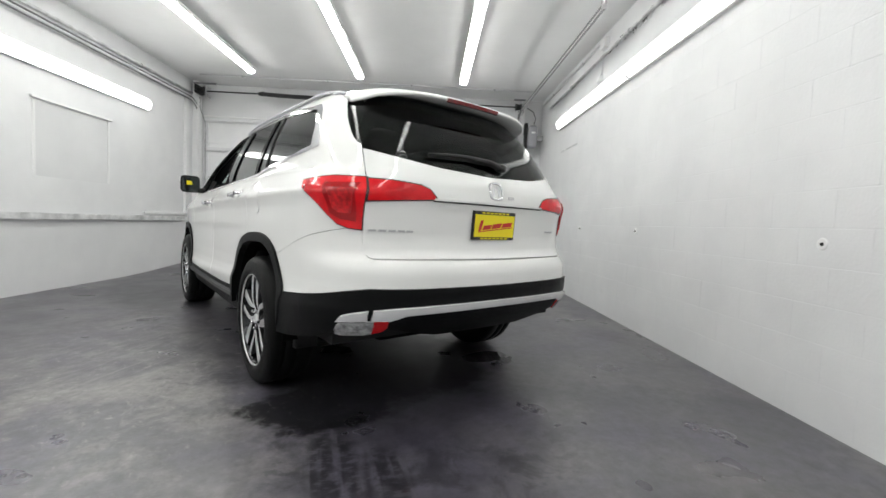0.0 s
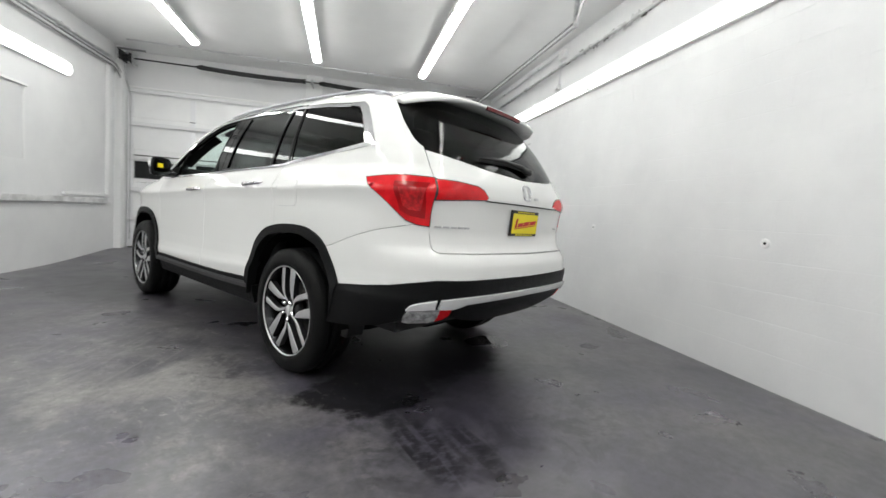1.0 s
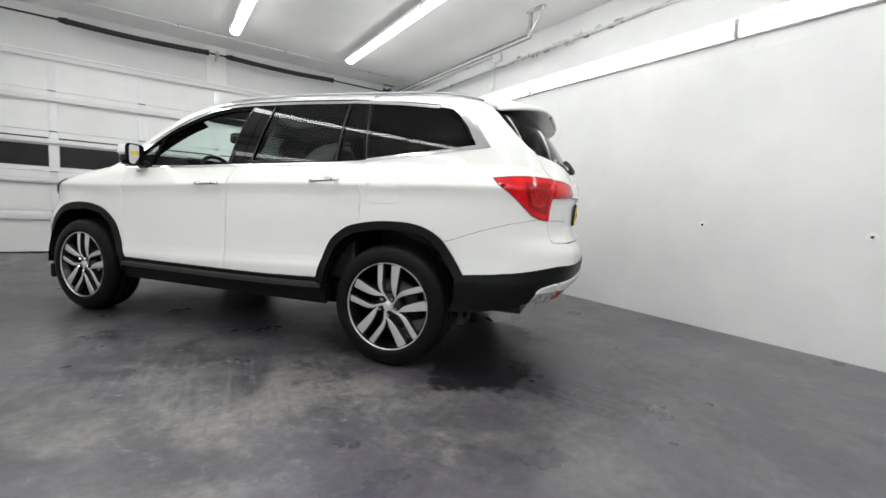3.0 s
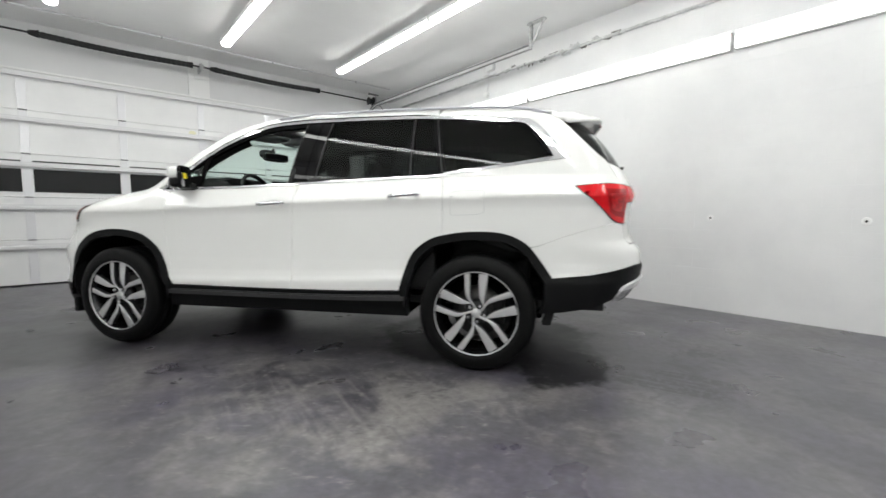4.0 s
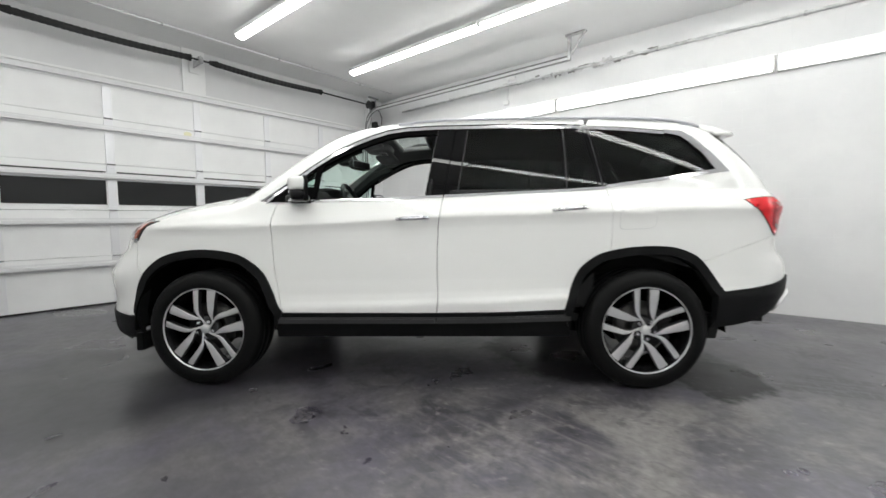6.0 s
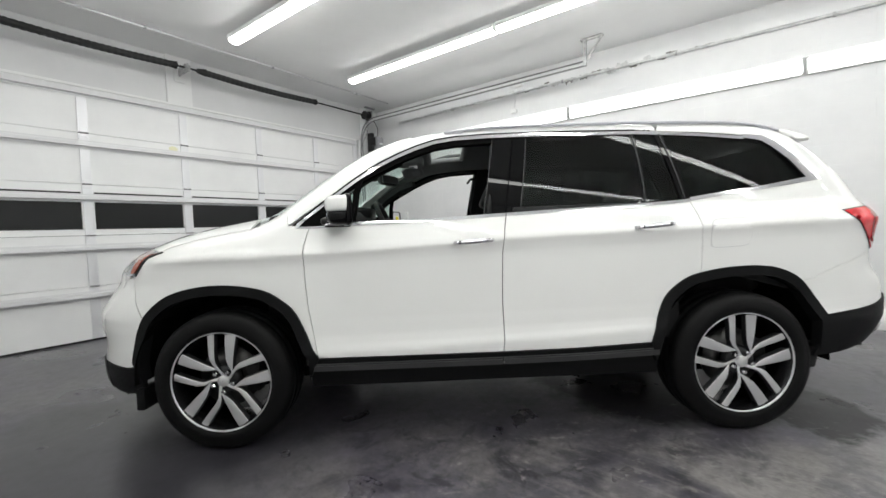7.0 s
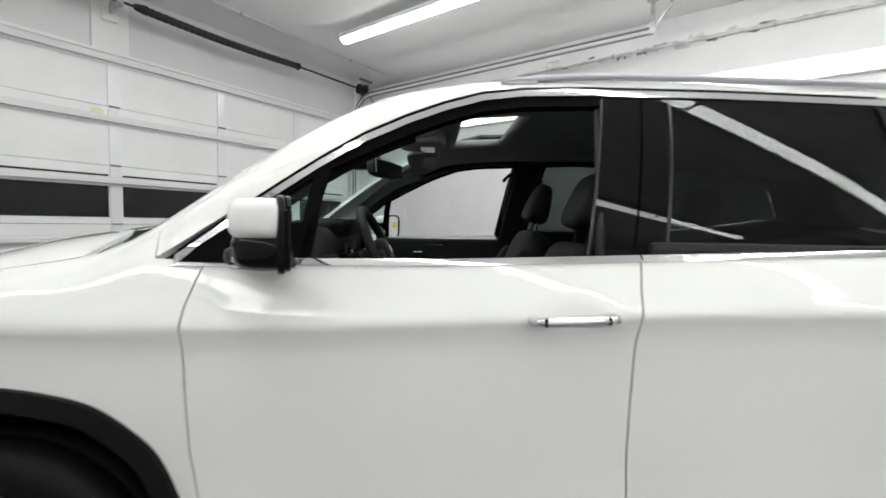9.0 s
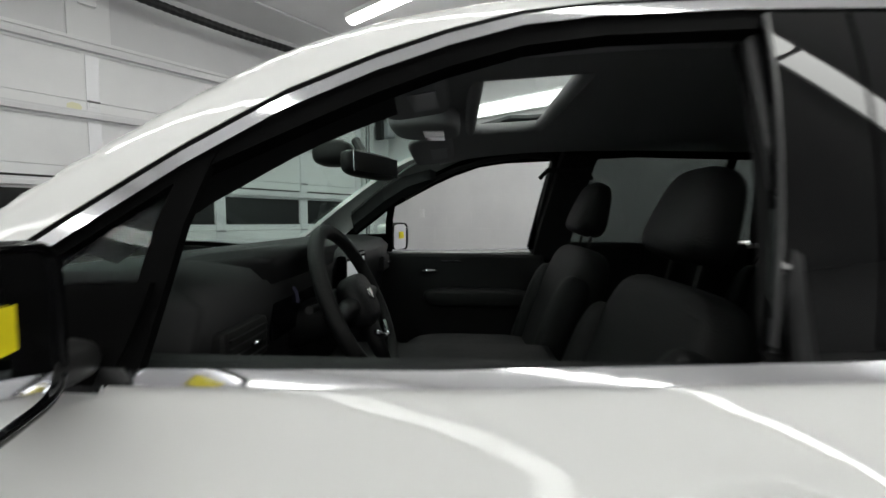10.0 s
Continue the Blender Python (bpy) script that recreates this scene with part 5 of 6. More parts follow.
# wheels ----------------------------------------------------------------------
def wheel_parts(wheel, s):
    """Twenty-inch alloy with five double spokes. The wheel's outer face looks along s times x."""
    def face(x):
        return s * x
    prof = [(0.02, 0.270), (0.032, 0.280), (0.035, 0.30), (0.030, 0.335), (0.018, 0.360), (-0.002, 0.374), (-0.03, 0.378), (-0.05, 0.378), (-0.054, 0.370), (-0.062, 0.370), (-0.066, 0.379), (-0.115, 0.380), (-0.119, 0.371), (-0.129, 0.371), (-0.133, 0.380), (-0.18, 0.378), (-0.20, 0.374), (-0.23, 0.352), (-0.24, 0.30), (-0.225, 0.262)]
    bm = lathe(bmesh.new(), [(face(a), r) for a, r in prof], 64)
    part("tyre", bm, RUBBER, wheel, "black road tyre", True)
    rim = [(0.018, 0.2715), (0.026, 0.2705), (0.026, 0.2665), (0.010, 0.262), (-0.01, 0.256), (-0.12, 0.225), (-0.21, 0.24), (-0.225, 0.262)]
    part("rim", lathe(bmesh.new(), [(face(a), r) for a, r in rim], 64), ALLOY, wheel, "bright machined rim edge", True)
    barrel = [(-0.018, 0.247), (-0.12, 0.223), (-0.21, 0.238)]
    part("barrel", lathe(bmesh.new(), [(face(a), r) for a, r in [(0.019, 0.2642), (0.006, 0.2585)] + barrel], 48), BARREL, wheel, "", True)
    # five pairs: a slim spoke that bends in to the hub, and a broad one whose tip meets the next pair's slim spoke
    slim = ((0.028, -0.002, 0.010, -0.004), (0.046, -0.012, 0.009, -0.001), (0.064, -0.025, 0.0085, 0.003), (0.090, -0.045, 0.0105, 0.007), (0.122, -0.0545, 0.0145, 0.010), (0.185, -0.0565, 0.0165, 0.011), (0.2615, -0.0575, 0.0185, 0.009))
    broad = ((0.040, 0.051, 0.004, -0.001), (0.064, 0.0475, 0.0065, 0.003), (0.090, 0.0425, 0.0135, 0.007), (0.122, 0.0405, 0.0195, 0.010), (0.185, 0.043, 0.0255, 0.011), (0.2595, 0.0475, 0.0300, 0.009))
    for k in range(5):
        for line in (slim, broad):
            bm = bmesh.new()
            rows = []
            for r, o, w, x in line:
                r = math.sqrt(max(r * r - o * o, 0.0004)) if r > 0.25 else r
                rows.append([bm.verts.new((face(xx), s * oo, r)) for xx, oo in ((x - 0.034, o - w - 0.003), (x - 0.002, o - w), (x, o - w + 0.002), (x + 0.0012, o), (x, o + w - 0.002), (x - 0.002, o + w), (x - 0.034, o + w + 0.003))])
            for a, b in zip(rows, rows[1:]):
                for j in range(6):
                    bm.faces.new((a[j], a[j + 1], b[j + 1], b[j]))
            bmesh.ops.transform(bm, matrix=Matrix.Rotation(math.radians(72 * k), 4, "X"), verts=bm.verts[:])
            bmesh.ops.recalc_face_normals(bm, faces=bm.faces[:])
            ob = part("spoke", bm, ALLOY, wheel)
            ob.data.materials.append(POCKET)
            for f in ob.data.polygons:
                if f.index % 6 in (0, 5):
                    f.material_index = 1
    part("hub", lathe(bmesh.new(), [(face(-0.05), 0.085), (face(-0.022), 0.08), (face(-0.012), 0.068), (face(-0.010), 0.045), (face(-0.010), 0.001)], 32), POCKET, wheel, "", True)
    part("hub_cap", lathe(bmesh.new(), [(face(-0.012), 0.031), (face(0.004), 0.030), (face(0.009), 0.026), (face(0.010), 0.001)], 24), ALLOY, wheel, "silver centre cap", True)
    for k in range(5):
        a = math.radians(72 * k + 29)
        c = (s * 0.056 * math.sin(a), 0.056 * math.cos(a))
        bm = rod([(face(-0.02), *c), (face(0.014), *c), (face(0.019), *c)], 0.010, 6, radii=[0.0125, 0.0125, 0.009])
        part("lug_nut", bm, CHROME, wheel, "chrome wheel nut")
    part("brake_disc", lathe(bmesh.new(), [(face(-0.085), 0.07), (face(-0.085), 0.165), (face(-0.11), 0.165), (face(-0.11), 0.07)], 40), DISC, wheel, "steel brake disc", True)
    bm = boxed((min(face(-0.13), face(-0.055)), -0.175, -0.08), (max(face(-0.13), face(-0.055)), -0.10, 0.08), 0.012)
    part("brake_caliper", bm, SHADE, wheel)


for s in (-1, 1):
    for y in (-1.41, 1.41):
        w = new("wheel")
        w.parent = CAR
        w.matrix_basis = pose(s * 0.935, y, 0.376, 2 if y > 0 else 0, 0, 0)
        wheel_parts(w, s)
for s in (-1, 1):
    flap = boxed((min(s * 0.74, s * 0.86), -1.88, 0.30), (max(s * 0.74, s * 0.86), -1.82, 0.44), 0.012)
    for v in flap.verts:
        v.co.y -= 0.25 * (v.co.z - 0.30)
    part("mud_flap", flap, SHADE, CAR, "black plastic flap behind the wheel")



# fittings of the car's outside -------------------------------------------------
def blob(centre, radii, power=0.5, steps=(20, 12), m=None, bm=None):
    """A box-like or ball-like rounded body: power 1 is a ball, 0.3 nearly a box."""
    bm = bm or bmesh.new()

    def curl(v):
        return math.copysign(abs(v) ** power, v)
    rows = []
    n, k = steps
    for j in range(k + 1):
        a = -math.pi / 2 + math.pi * j / k
        rows.append([bm.verts.new((centre[0] + radii[0] * curl(math.cos(a)) * curl(math.cos(2 * math.pi * i / n)),
                                   centre[1] + radii[1] * curl(math.cos(a)) * curl(math.sin(2 * math.pi * i / n)),
                                   centre[2] + radii[2] * curl(math.sin(a)))) for i in range(n)])
    for p, q in zip(rows, rows[1:]):
        for i in range(n):
            bm.faces.new((p[i], p[(i + 1) % n], q[(i + 1) % n], q[i]))
    bmesh.ops.remove_doubles(bm, verts=[v for r in (rows[0], rows[-1]) for v in r], dist=1e-5)
    bmesh.ops.recalc_face_normals(bm, faces=bm.faces[:])
    if m is not None:
        bmesh.ops.transform(bm, matrix=m, verts=bm.verts[:])
    return bm


def flip(bm, s):
    """Mirrors a piece drawn for the left side to the right when s is +1."""
    if s > 0:
        bmesh.ops.scale(bm, vec=(-1, 1, 1), verts=bm.verts[:])
        bmesh.ops.reverse_faces(bm, faces=bm.faces[:])
    return bm


def wing_mirror(s):
    ob = new("wing_mirror")
    ob.parent = CAR
    face = pose(-1.016, 0.684 if s < 0 else 0.65, 1.29, 0, 0, 21)  # the glass looks back and inward

    def shell(centre, radii, power, flat):
        """A rounded shell cut flat where the glass sits, narrower in front."""
        bm = blob(centre, radii, power, (28, 16))
        for v in bm.verts:
            v.co.y = max(v.co.y, flat)
            lead = max(0.0, v.co.y) / 0.12
            v.co.x = v.co.x * (1 - 0.25 * lead * lead) + 0.02 * lead
        bmesh.ops.transform(bm, matrix=face, verts=bm.verts[:])
        return flip(bm, s)

    part("cap", shell((0, 0.032, 0.0115), (0.088, 0.070, 0.0445), 0.55, 0.0), PAINT, ob, "white painted mirror cap", True)
    part("base_shell", shell((0.006, 0.032, -0.052), (0.084, 0.066, 0.046), 0.7, 0.003), GLOSSBLACK, ob, "gloss black lower mirror shell", True)
    part("bezel", flip(blob((0, 0, -0.02), (0.088, 0.012, 0.082), 0.42, (28, 12), face), s), GLOSSBLACK, ob, "", True)
    oval = [(0.076 * math.copysign(abs(math.cos(a)) ** 0.4, math.cos(a)), -0.018 + 0.069 * math.copysign(abs(math.sin(a)) ** 0.4, math.sin(a))) for a in [2 * math.pi * k / 40 for k in range(40)]]
    part("mirror_glass", flip(plate(oval, 0.004, 0, face @ pose(0, -0.0125, 0)), s), MIRROR, ob, "mirror glass")
    part("paper_tag", flip(boxed((-0.038, -0.0155, -0.028), (0.012, -0.0148, 0.010), 0, face), s), YELLOW, ob, "yellow paper tag on the glass")
    ring = [face @ Vector((1.07 * u, -0.0135, -0.018 + 1.07 * (v + 0.018))) for u, v in oval]
    part("glass_surround", flip(rod(ring, 0.0055, 6, True), s), GLOSSBLACK, ob, "", True)
    # foot on the door
    part("arm", flip(blob((-0.93, 0.765, 1.218), (0.06, 0.07, 0.024), 0.6), s), SHADE, ob, "black mirror foot", True)
    bm = rod([(-0.93, 0.81, 1.204), (-0.99, 0.805, 1.20), (-1.04, 0.775, 1.20), (-1.075, 0.72, 1.205)], 0.005, 6)
    part("turn_strip", flip(bm, s), CHROME, ob, "thin chrome strip", True)


for s in (-1, 1):
    wing_mirror(s)
both("corner_trim", [(0.987, 1.188), (0.69, 1.186), (0.69, 1.193), (0.968, 1.1955), (0.935, 1.234), (0.86, 1.288), (0.866, 1.2935), (0.945, 1.238)], CHROME, "chrome edge of the corner panel", off=0.007, thick=0.01, gap=0.0, step=(0.03, 0.01))
# fixed corner pane and upright in the front doors
both("corner_glass", [(0.860, 1.284), (0.682, 1.296), (0.676, 1.365), (0.662, 1.432), (0.70, 1.406)], SCREEN, "clear corner pane", off=-0.012, thick=0.004, step=(0.05, 0.05))
both("corner_sill", [(0.982, 1.192), (0.69, 1.190), (0.668, 1.297), (0.852, 1.288), (0.93, 1.240)], STRIP, "", off=0.004, thick=0.02, gap=0.0, step=(0.05, 0.03))
both("window_upright", [(0.705, 1.204), (0.690, 1.296), (0.684, 1.365), (0.668, 1.435), (0.655, 1.47), (0.618, 1.49), (0.632, 1.44), (0.648, 1.365), (0.655, 1.296), (0.662, 1.204)], STRIP, "", off=-0.004, thick=0.012, gap=0.0, step=(0.05, 0.05))


def door_handle(s, y0, y1, z0, z1):
    """A bright pull bar on two feet over a shallow cup."""
    ob = new("door_handle")
    ob.parent = CAR
    mid = [(y0 + (y1 - y0) * t, z0 + (z1 - z0) * t) for t in [k / 12 for k in range(13)]]
    tips = onto([mid[0], mid[-1]], "side", 0.030)
    at = [tips[0] + (tips[1] - tips[0]) * k / 12 - np.array([0.007 * math.sin(math.pi * k / 12), 0, 0]) for k in range(13)]
    ends = [0.3, 0.7, 0.92, 1, 1, 1, 1, 1, 1, 1, 0.92, 0.7, 0.3]
    bm = bmesh.new()
    rows = []
    for (p, e, k) in zip(at, ends, range(13)):
        pull = 0.0 if 1 < k < 11 else (0.020 if k in (0, 12) else 0.006)
        rows.append([bm.verts.new((p[0] + pull + dx * e, p[1], p[2] + dz * e)) for dx, dz in ((-0.011, 0.002), (-0.005, 0.012), (0.006, 0.013), (0.008, 0.0), (0.005, -0.013), (-0.006, -0.011))])
    for a, b in zip(rows, rows[1:]):
        for j in range(6):
            bm.faces.new((a[j], a[(j + 1) % 6], b[(j + 1) % 6], b[j]))
    bm.faces.new(rows[0]), bm.faces.new(rows[-1][::-1])
    bmesh.ops.recalc_face_normals(bm, faces=bm.faces[:])
    part("pull_bar", flip(bm, s), CHROME, ob, "bright silver pull bar", True)
    for k in (2, 10):
        p = at[k]
        part("bar_joint", flip(boxed((p[0] - 0.0105, p[1] - 0.004, p[2] - 0.0095), (p[0] + 0.008, p[1] + 0.004, p[2] + 0.0108), 0.004), s), SHADE, ob, "dark joint in the pull bar")
    for k in (1, 11):
        p = at[k]
        part("foot", flip(blob((p[0] + 0.022, p[1], p[2]), (0.022, 0.016, 0.012), 0.6, (12, 8)), s), GREYINK if k == 1 else CHROME, ob, "", True)
    return ob


for s in (-1, 1):
    door_handle(s, 0.138, -0.078, 1.079, 1.088)
    door_handle(s, -0.828, -1.046, 1.124, 1.140)
skin("fuel_flap", [sheet(fuel, "side", off=0.0025, thick=0.004, gap=0.0, step=(0.04, 0.03))], PAINT, CAR)
skin("fuel_flap_gap", [sheet(shrink(fuel, -0.0022), "side", off=0.0006, thick=0.003, gap=0.0, step=(0.04, 0.03))], GREYINK, CAR)

# roof rails
for s in (-1, 1):
    ob = new("roof_rail")
    ob.parent = CAR
    ys = np.linspace(0.16, -1.86, 30)
    base = onto([(-0.60, y) for y in ys], "top")
    line = []
    for i, p in enumerate(base):
        t = i / 29
        rise = 0.012 * min(1.0, math.sin(math.pi * min(max(t, 0.0), 1.0)) * 2.6)
        line.append((p[0] - 0.015, p[1], p[2] + rise - 0.004))
    bm = bmesh.new()
    rows = [[bm.verts.new((x + dx, y, z + dz)) for dx, dz in ((-0.014, -0.001), (-0.010, 0.006), (0.006, 0.008), (0.013, 0.0), (0.009, -0.009), (-0.010, -0.009))] for x, y, z in line]
    for a, b in zip(rows, rows[1:]):
        for j in range(6):
            bm.faces.new((a[j], a[(j + 1) % 6], b[(j + 1) % 6], b[j]))
    bm.faces.new(rows[0]), bm.faces.new(rows[-1][::-1])
    bmesh.ops.recalc_face_normals(bm, faces=bm.faces[:])
    part("bar", flip(bm, s), RAILGREY, ob, "silver grey roof rail bar", True)
    for y in (0.10, -1.78):
        p = onto([(-0.612, y)], "top")[0]
        part("rail_foot", flip(boxed((p[0] - 0.014, y - 0.05, p[2] - 0.01), (p[0] + 0.012, y + 0.05, p[2] + 0.006), 0.005), s), RAILGREY, ob)

# rear badges, plate, wiper, bright lip
skin("plate_lip", [sheet([(-0.40, 1.104), (0.40, 1.104), (0.40, 1.097), (-0.40, 1.097)], "rear", off=0.002, thick=0.01, gap=0.0, step=(0.05, 0.012))], INK, CAR, "dark gap under the tailgate lip")
skin("tailgate_lip", [sheet([(-0.395, 1.114), (0.395, 1.114), (0.40, 1.1045), (-0.40, 1.1045)], "rear", off=0.012, thick=0.02, gap=0.0, step=(0.05, 0.01))], PAINT, CAR)
y_at = float(onto([(0.0, 0.99)], "rear", 0.012)[0][1])
number_plate = new("licence_plate")
number_plate.parent = CAR
tilt = Matrix.Translation((0.004, y_at - 0.004, 0.994)) @ Matrix.Rotation(math.radians(4), 4, "X")
part("frame", plate([(-0.157, -0.076), (0.157, -0.076), (0.157, 0.076), (-0.157, 0.076)], 0.012, 0.003, tilt), INK, number_plate, "black plate frame")
part("card", plate([(-0.147, -0.060), (0.147, -0.060), (0.147, 0.058), (-0.147, 0.058)], 0.003, 0, tilt @ pose(0, -0.003, 0)), YELLOW, number_plate, "yellow dealer card")
# the card's script as plain slanted red bars, and bars on the frame
for x, w, low, h in ((-0.122, 0.020, -0.030, 0.056), (-0.094, 0.058, -0.024, 0.024), (-0.028, 0.066, -0.017, 0.026), (0.046, 0.074, -0.009, 0.024)):
    part("script_bar", plate([(x, low), (x + w, low + 0.008 * w / 0.07), (x + w + 0.012, low + h + 0.008 * w / 0.07), (x + 0.012, low + h)], 0.001, 0, tilt @ pose(0, -0.0045, 0)), REDINK, number_plate, "plain red script bar")
part("script_line", plate([(-0.12, -0.036), (0.13, -0.008), (0.13, -0.003), (-0.12, -0.031)], 0.001, 0, tilt @ pose(0, -0.0048, 0)), REDINK, number_plate, "plain red script line")
for i in range(7):
    x = -0.10 + 0.03 * i
    part("frame_letter", plate([(x, 0.063), (x + 0.02, 0.063), (x + 0.02, 0.071), (x, 0.071)], 0.001, 0, tilt @ pose(0, -0.002, 0)), YELLOW, number_plate, "small yellow bar")
    part("frame_letter", plate([(x, -0.072), (x + 0.022, -0.072), (x + 0.022, -0.064), (x, -0.064)], 0.001, 0, tilt @ pose(0, -0.002, 0)), YELLOW, number_plate, "small yellow bar")
# maker's badge as a plain bright ring, and name bars
pts = onto([(0.045 * math.copysign(abs(math.cos(a)) ** 0.55, math.cos(a)) + 0.005, 1.178 + 0.043 * math.copysign(abs(math.sin(a)) ** 0.55, math.sin(a))) for a in [2 * math.pi * k / 24 for k in range(24)]], "rear", 0.004)
part("badge", rod([tuple(p) for p in pts], 0.006, 6, True), CHROME, CAR, "plain chrome badge ring", True)
for x0, x1 in ((-0.022, -0.010), (0.020, 0.032)):
    skin("badge_bar", [sheet([(x0, 1.148), (x1, 1.148), (x1 + 0.002, 1.208), (x0 - 0.002, 1.208)], "rear", off=0.006, thick=0.008, gap=0.0, step=(0.02, 0.02))], CHROME, CAR, "plain chrome badge bar")
for i in range(5):
    x = -0.700 + 0.043 * i
    skin("name_bar", [sheet([(x, 0.946), (x + 0.032, 0.946), (x + 0.034, 0.956), (x + 0.002, 0.956)], "rear", off=0.004, thick=0.006, gap=0.0, step=(0.02, 0.02))], GREYINK, CAR, "small bright letter bar")
for i in range(3):
    x = 0.49 + 0.034 * i
    skin("name_bar", [sheet([(x, 0.964), (x + 0.024, 0.964), (x + 0.024, 0.975), (x, 0.975)], "rear", off=0.004, thick=0.006, gap=0.0, step=(0.02, 0.02))], GREYINK, CAR, "small bright letter bar")
skin("name_bar", [sheet([(0.10, 1.142), (0.145, 1.142), (0.145, 1.157), (0.10, 1.157)], "rear", off=0.005, thick=0.006, gap=0.0, step=(0.02, 0.02))], GREYINK, CAR, "small bright letter bar")
wiper = new("rear_wiper")
wiper.parent = CAR
p = onto([(0.08, 1.312), (0.0, 1.335), (-0.15, 1.345), (-0.30, 1.340), (-0.40, 1.332)], "rear", 0.02)
part("arm", rod([tuple(q) for q in p], 0.012, 8, radii=[0.020, 0.017, 0.011, 0.009, 0.005]), SHADE, wiper, "black wiper arm", True)
part("pivot", blob((0.085, float(p[0][1]) + 0.008, 1.315), (0.035, 0.025, 0.022), 0.7), SHADE, wiper, "", True)
p = onto([(-0.02, 1.322), (-0.15, 1.330), (-0.40, 1.322)], "rear", 0.010)
part("blade", rod([tuple(q) for q in p], 0.007, 6), SHADE, wiper)


# the cabin ---------------------------------------------------------------------
def slab(outline, x0, x1, bevel=0.01):
    """A shape given in (along, up), drawn out across the car from x0 to x1."""
    bm = plate([(y, z) for y, z in outline], x1 - x0, bevel)
    for v in bm.verts:
        v.co = Vector((x0 + v.co.y, v.co.x, v.co.z))
    bmesh.ops.recalc_face_normals(bm, faces=bm.faces[:])
    return bm


part("cabin_floor", boxed((-0.80, -2.2, 0.40), (0.80, 1.0, 0.45)), CABIN, CAR)
dash = new("dashboard")
dash.parent = CAR
part("dash_body", slab([(1.22, 1.19), (1.18, 1.262), (1.07, 1.280), (1.0, 1.287), (0.90, 1.292), (0.78, 1.290), (0.70, 1.278), (0.665, 1.245), (0.68, 1.16), (0.70, 1.05), (0.74, 0.92), (0.80, 0.60), (1.22, 0.60)], -0.76, 0.76, 0.012), CABIN, dash, "dark grey dashboard", True)
part("cluster_hood", slab([(0.92, 1.27), (0.80, 1.302), (0.70, 1.311), (0.64, 1.303), (0.66, 1.28), (0.69, 1.12), (0.9, 1.12)], -0.56, -0.16, 0.012), CABIN, dash, "cowl over the instruments", True)
part("cluster_face", boxed((-0.53, 0.672, 1.13), (-0.19, 0.682, 1.255), 0.004), GLOSSBLACK, dash)
ring = [(-0.46 + 0.045 * math.cos(a), 0.668, 1.185 + 0.042 * math.sin(a)) for a in [math.pi * (0.0 + 0.35 * k / 14) for k in range(15)]]
part("dial", rod(ring, 0.0035, 5), DIAL, dash, "faintly lit dial arc")
ring = [(-0.30 + 0.045 * math.cos(a), 0.668, 1.19 + 0.042 * math.sin(a)) for a in [math.pi * (0.0 + 0.3 * k / 14) for k in range(15)]]
part("dial", rod(ring, 0.0035, 5), DIAL, dash, "faintly lit dial arc")
part("screen_surround", boxed((-0.12, 0.640, 1.09), (0.15, 0.67, 1.262), 0.01), GLOSSBLACK, dash)
part("screen", boxed((-0.105, 0.634, 1.125), (0.10, 0.640, 1.245), 0.003), DISPLAY, dash, "lit pale centre screen")
for x in (-0.66, 0.66):
    part("vent", boxed((x - 0.07, 0.655, 1.13), (x + 0.07, 0.69, 1.20), 0.008), SHADE, dash, "black air vent")
    for k in range(4):
        part("vent_slat", boxed((x - 0.06, 0.650, 1.142 + 0.014 * k), (x + 0.06, 0.660, 1.146 + 0.014 * k)), SHADE, dash)
    part("vent_tab", blob((x + 0.01, 0.646, 1.165), (0.012, 0.006, 0.006), 0.6, (10, 6)), CHROME, dash, "chrome vent tab", True)

wheel_ring = new("steering_wheel")
wheel_ring.parent = CAR
W0 = Matrix.Translation((-0.37, 0.545, 1.18)) @ Matrix.Rotation(math.radians(-25), 4, "X")
ring = [W0 @ Vector((0.178 * math.cos(a), 0, 0.178 * math.sin(a))) for a in [2 * math.pi * k / 40 for k in range(40)]]
part("wheel_rim", rod(ring, 0.0165, 10, True), SEAT, wheel_ring, "black leather steering wheel rim", True)
part("airbag_pad", blob((0, -0.005, 0.0), (0.072, 0.03, 0.062), 0.6, (20, 12), W0), CABIN, wheel_ring, "", True)
for a in (0, 180, 270):
    d = Vector((math.cos(math.radians(a)), 0, math.sin(math.radians(a))))
    part("wheel_spoke", rod([W0 @ (d * 0.05), W0 @ (d * 0.17)], 0.017, 8, radii=[0.026, 0.013]), CABIN, wheel_ring, "", True)
part("wheel_badge", blob((0, -0.036, 0.004), (0.018, 0.003, 0.016), 0.6, (14, 6), W0), CHROME, wheel_ring, "plain chrome badge", True)
part("wheel_trim", rod([W0 @ Vector((-0.05, -0.024, -0.075)), W0 @ Vector((-0.012, -0.028, -0.10)), W0 @ Vector((0.012, -0.028, -0.10)), W0 @ Vector((0.05, -0.024, -0.075))], 0.007, 6), CHROME, wheel_ring, "silver spoke trim", True)
part("column", rod([(-0.37, 0.56, 1.17), (-0.37, 0.76, 1.09)], 0.05, 12), CABIN, wheel_ring, "", True)
for s in (-1, 1):
    part("stalk", rod([(-0.37 + s * 0.05, 0.61, 1.18), (-0.37 + s * 0.19, 0.59, 1.20)], 0.008, 8), CABIN, wheel_ring)


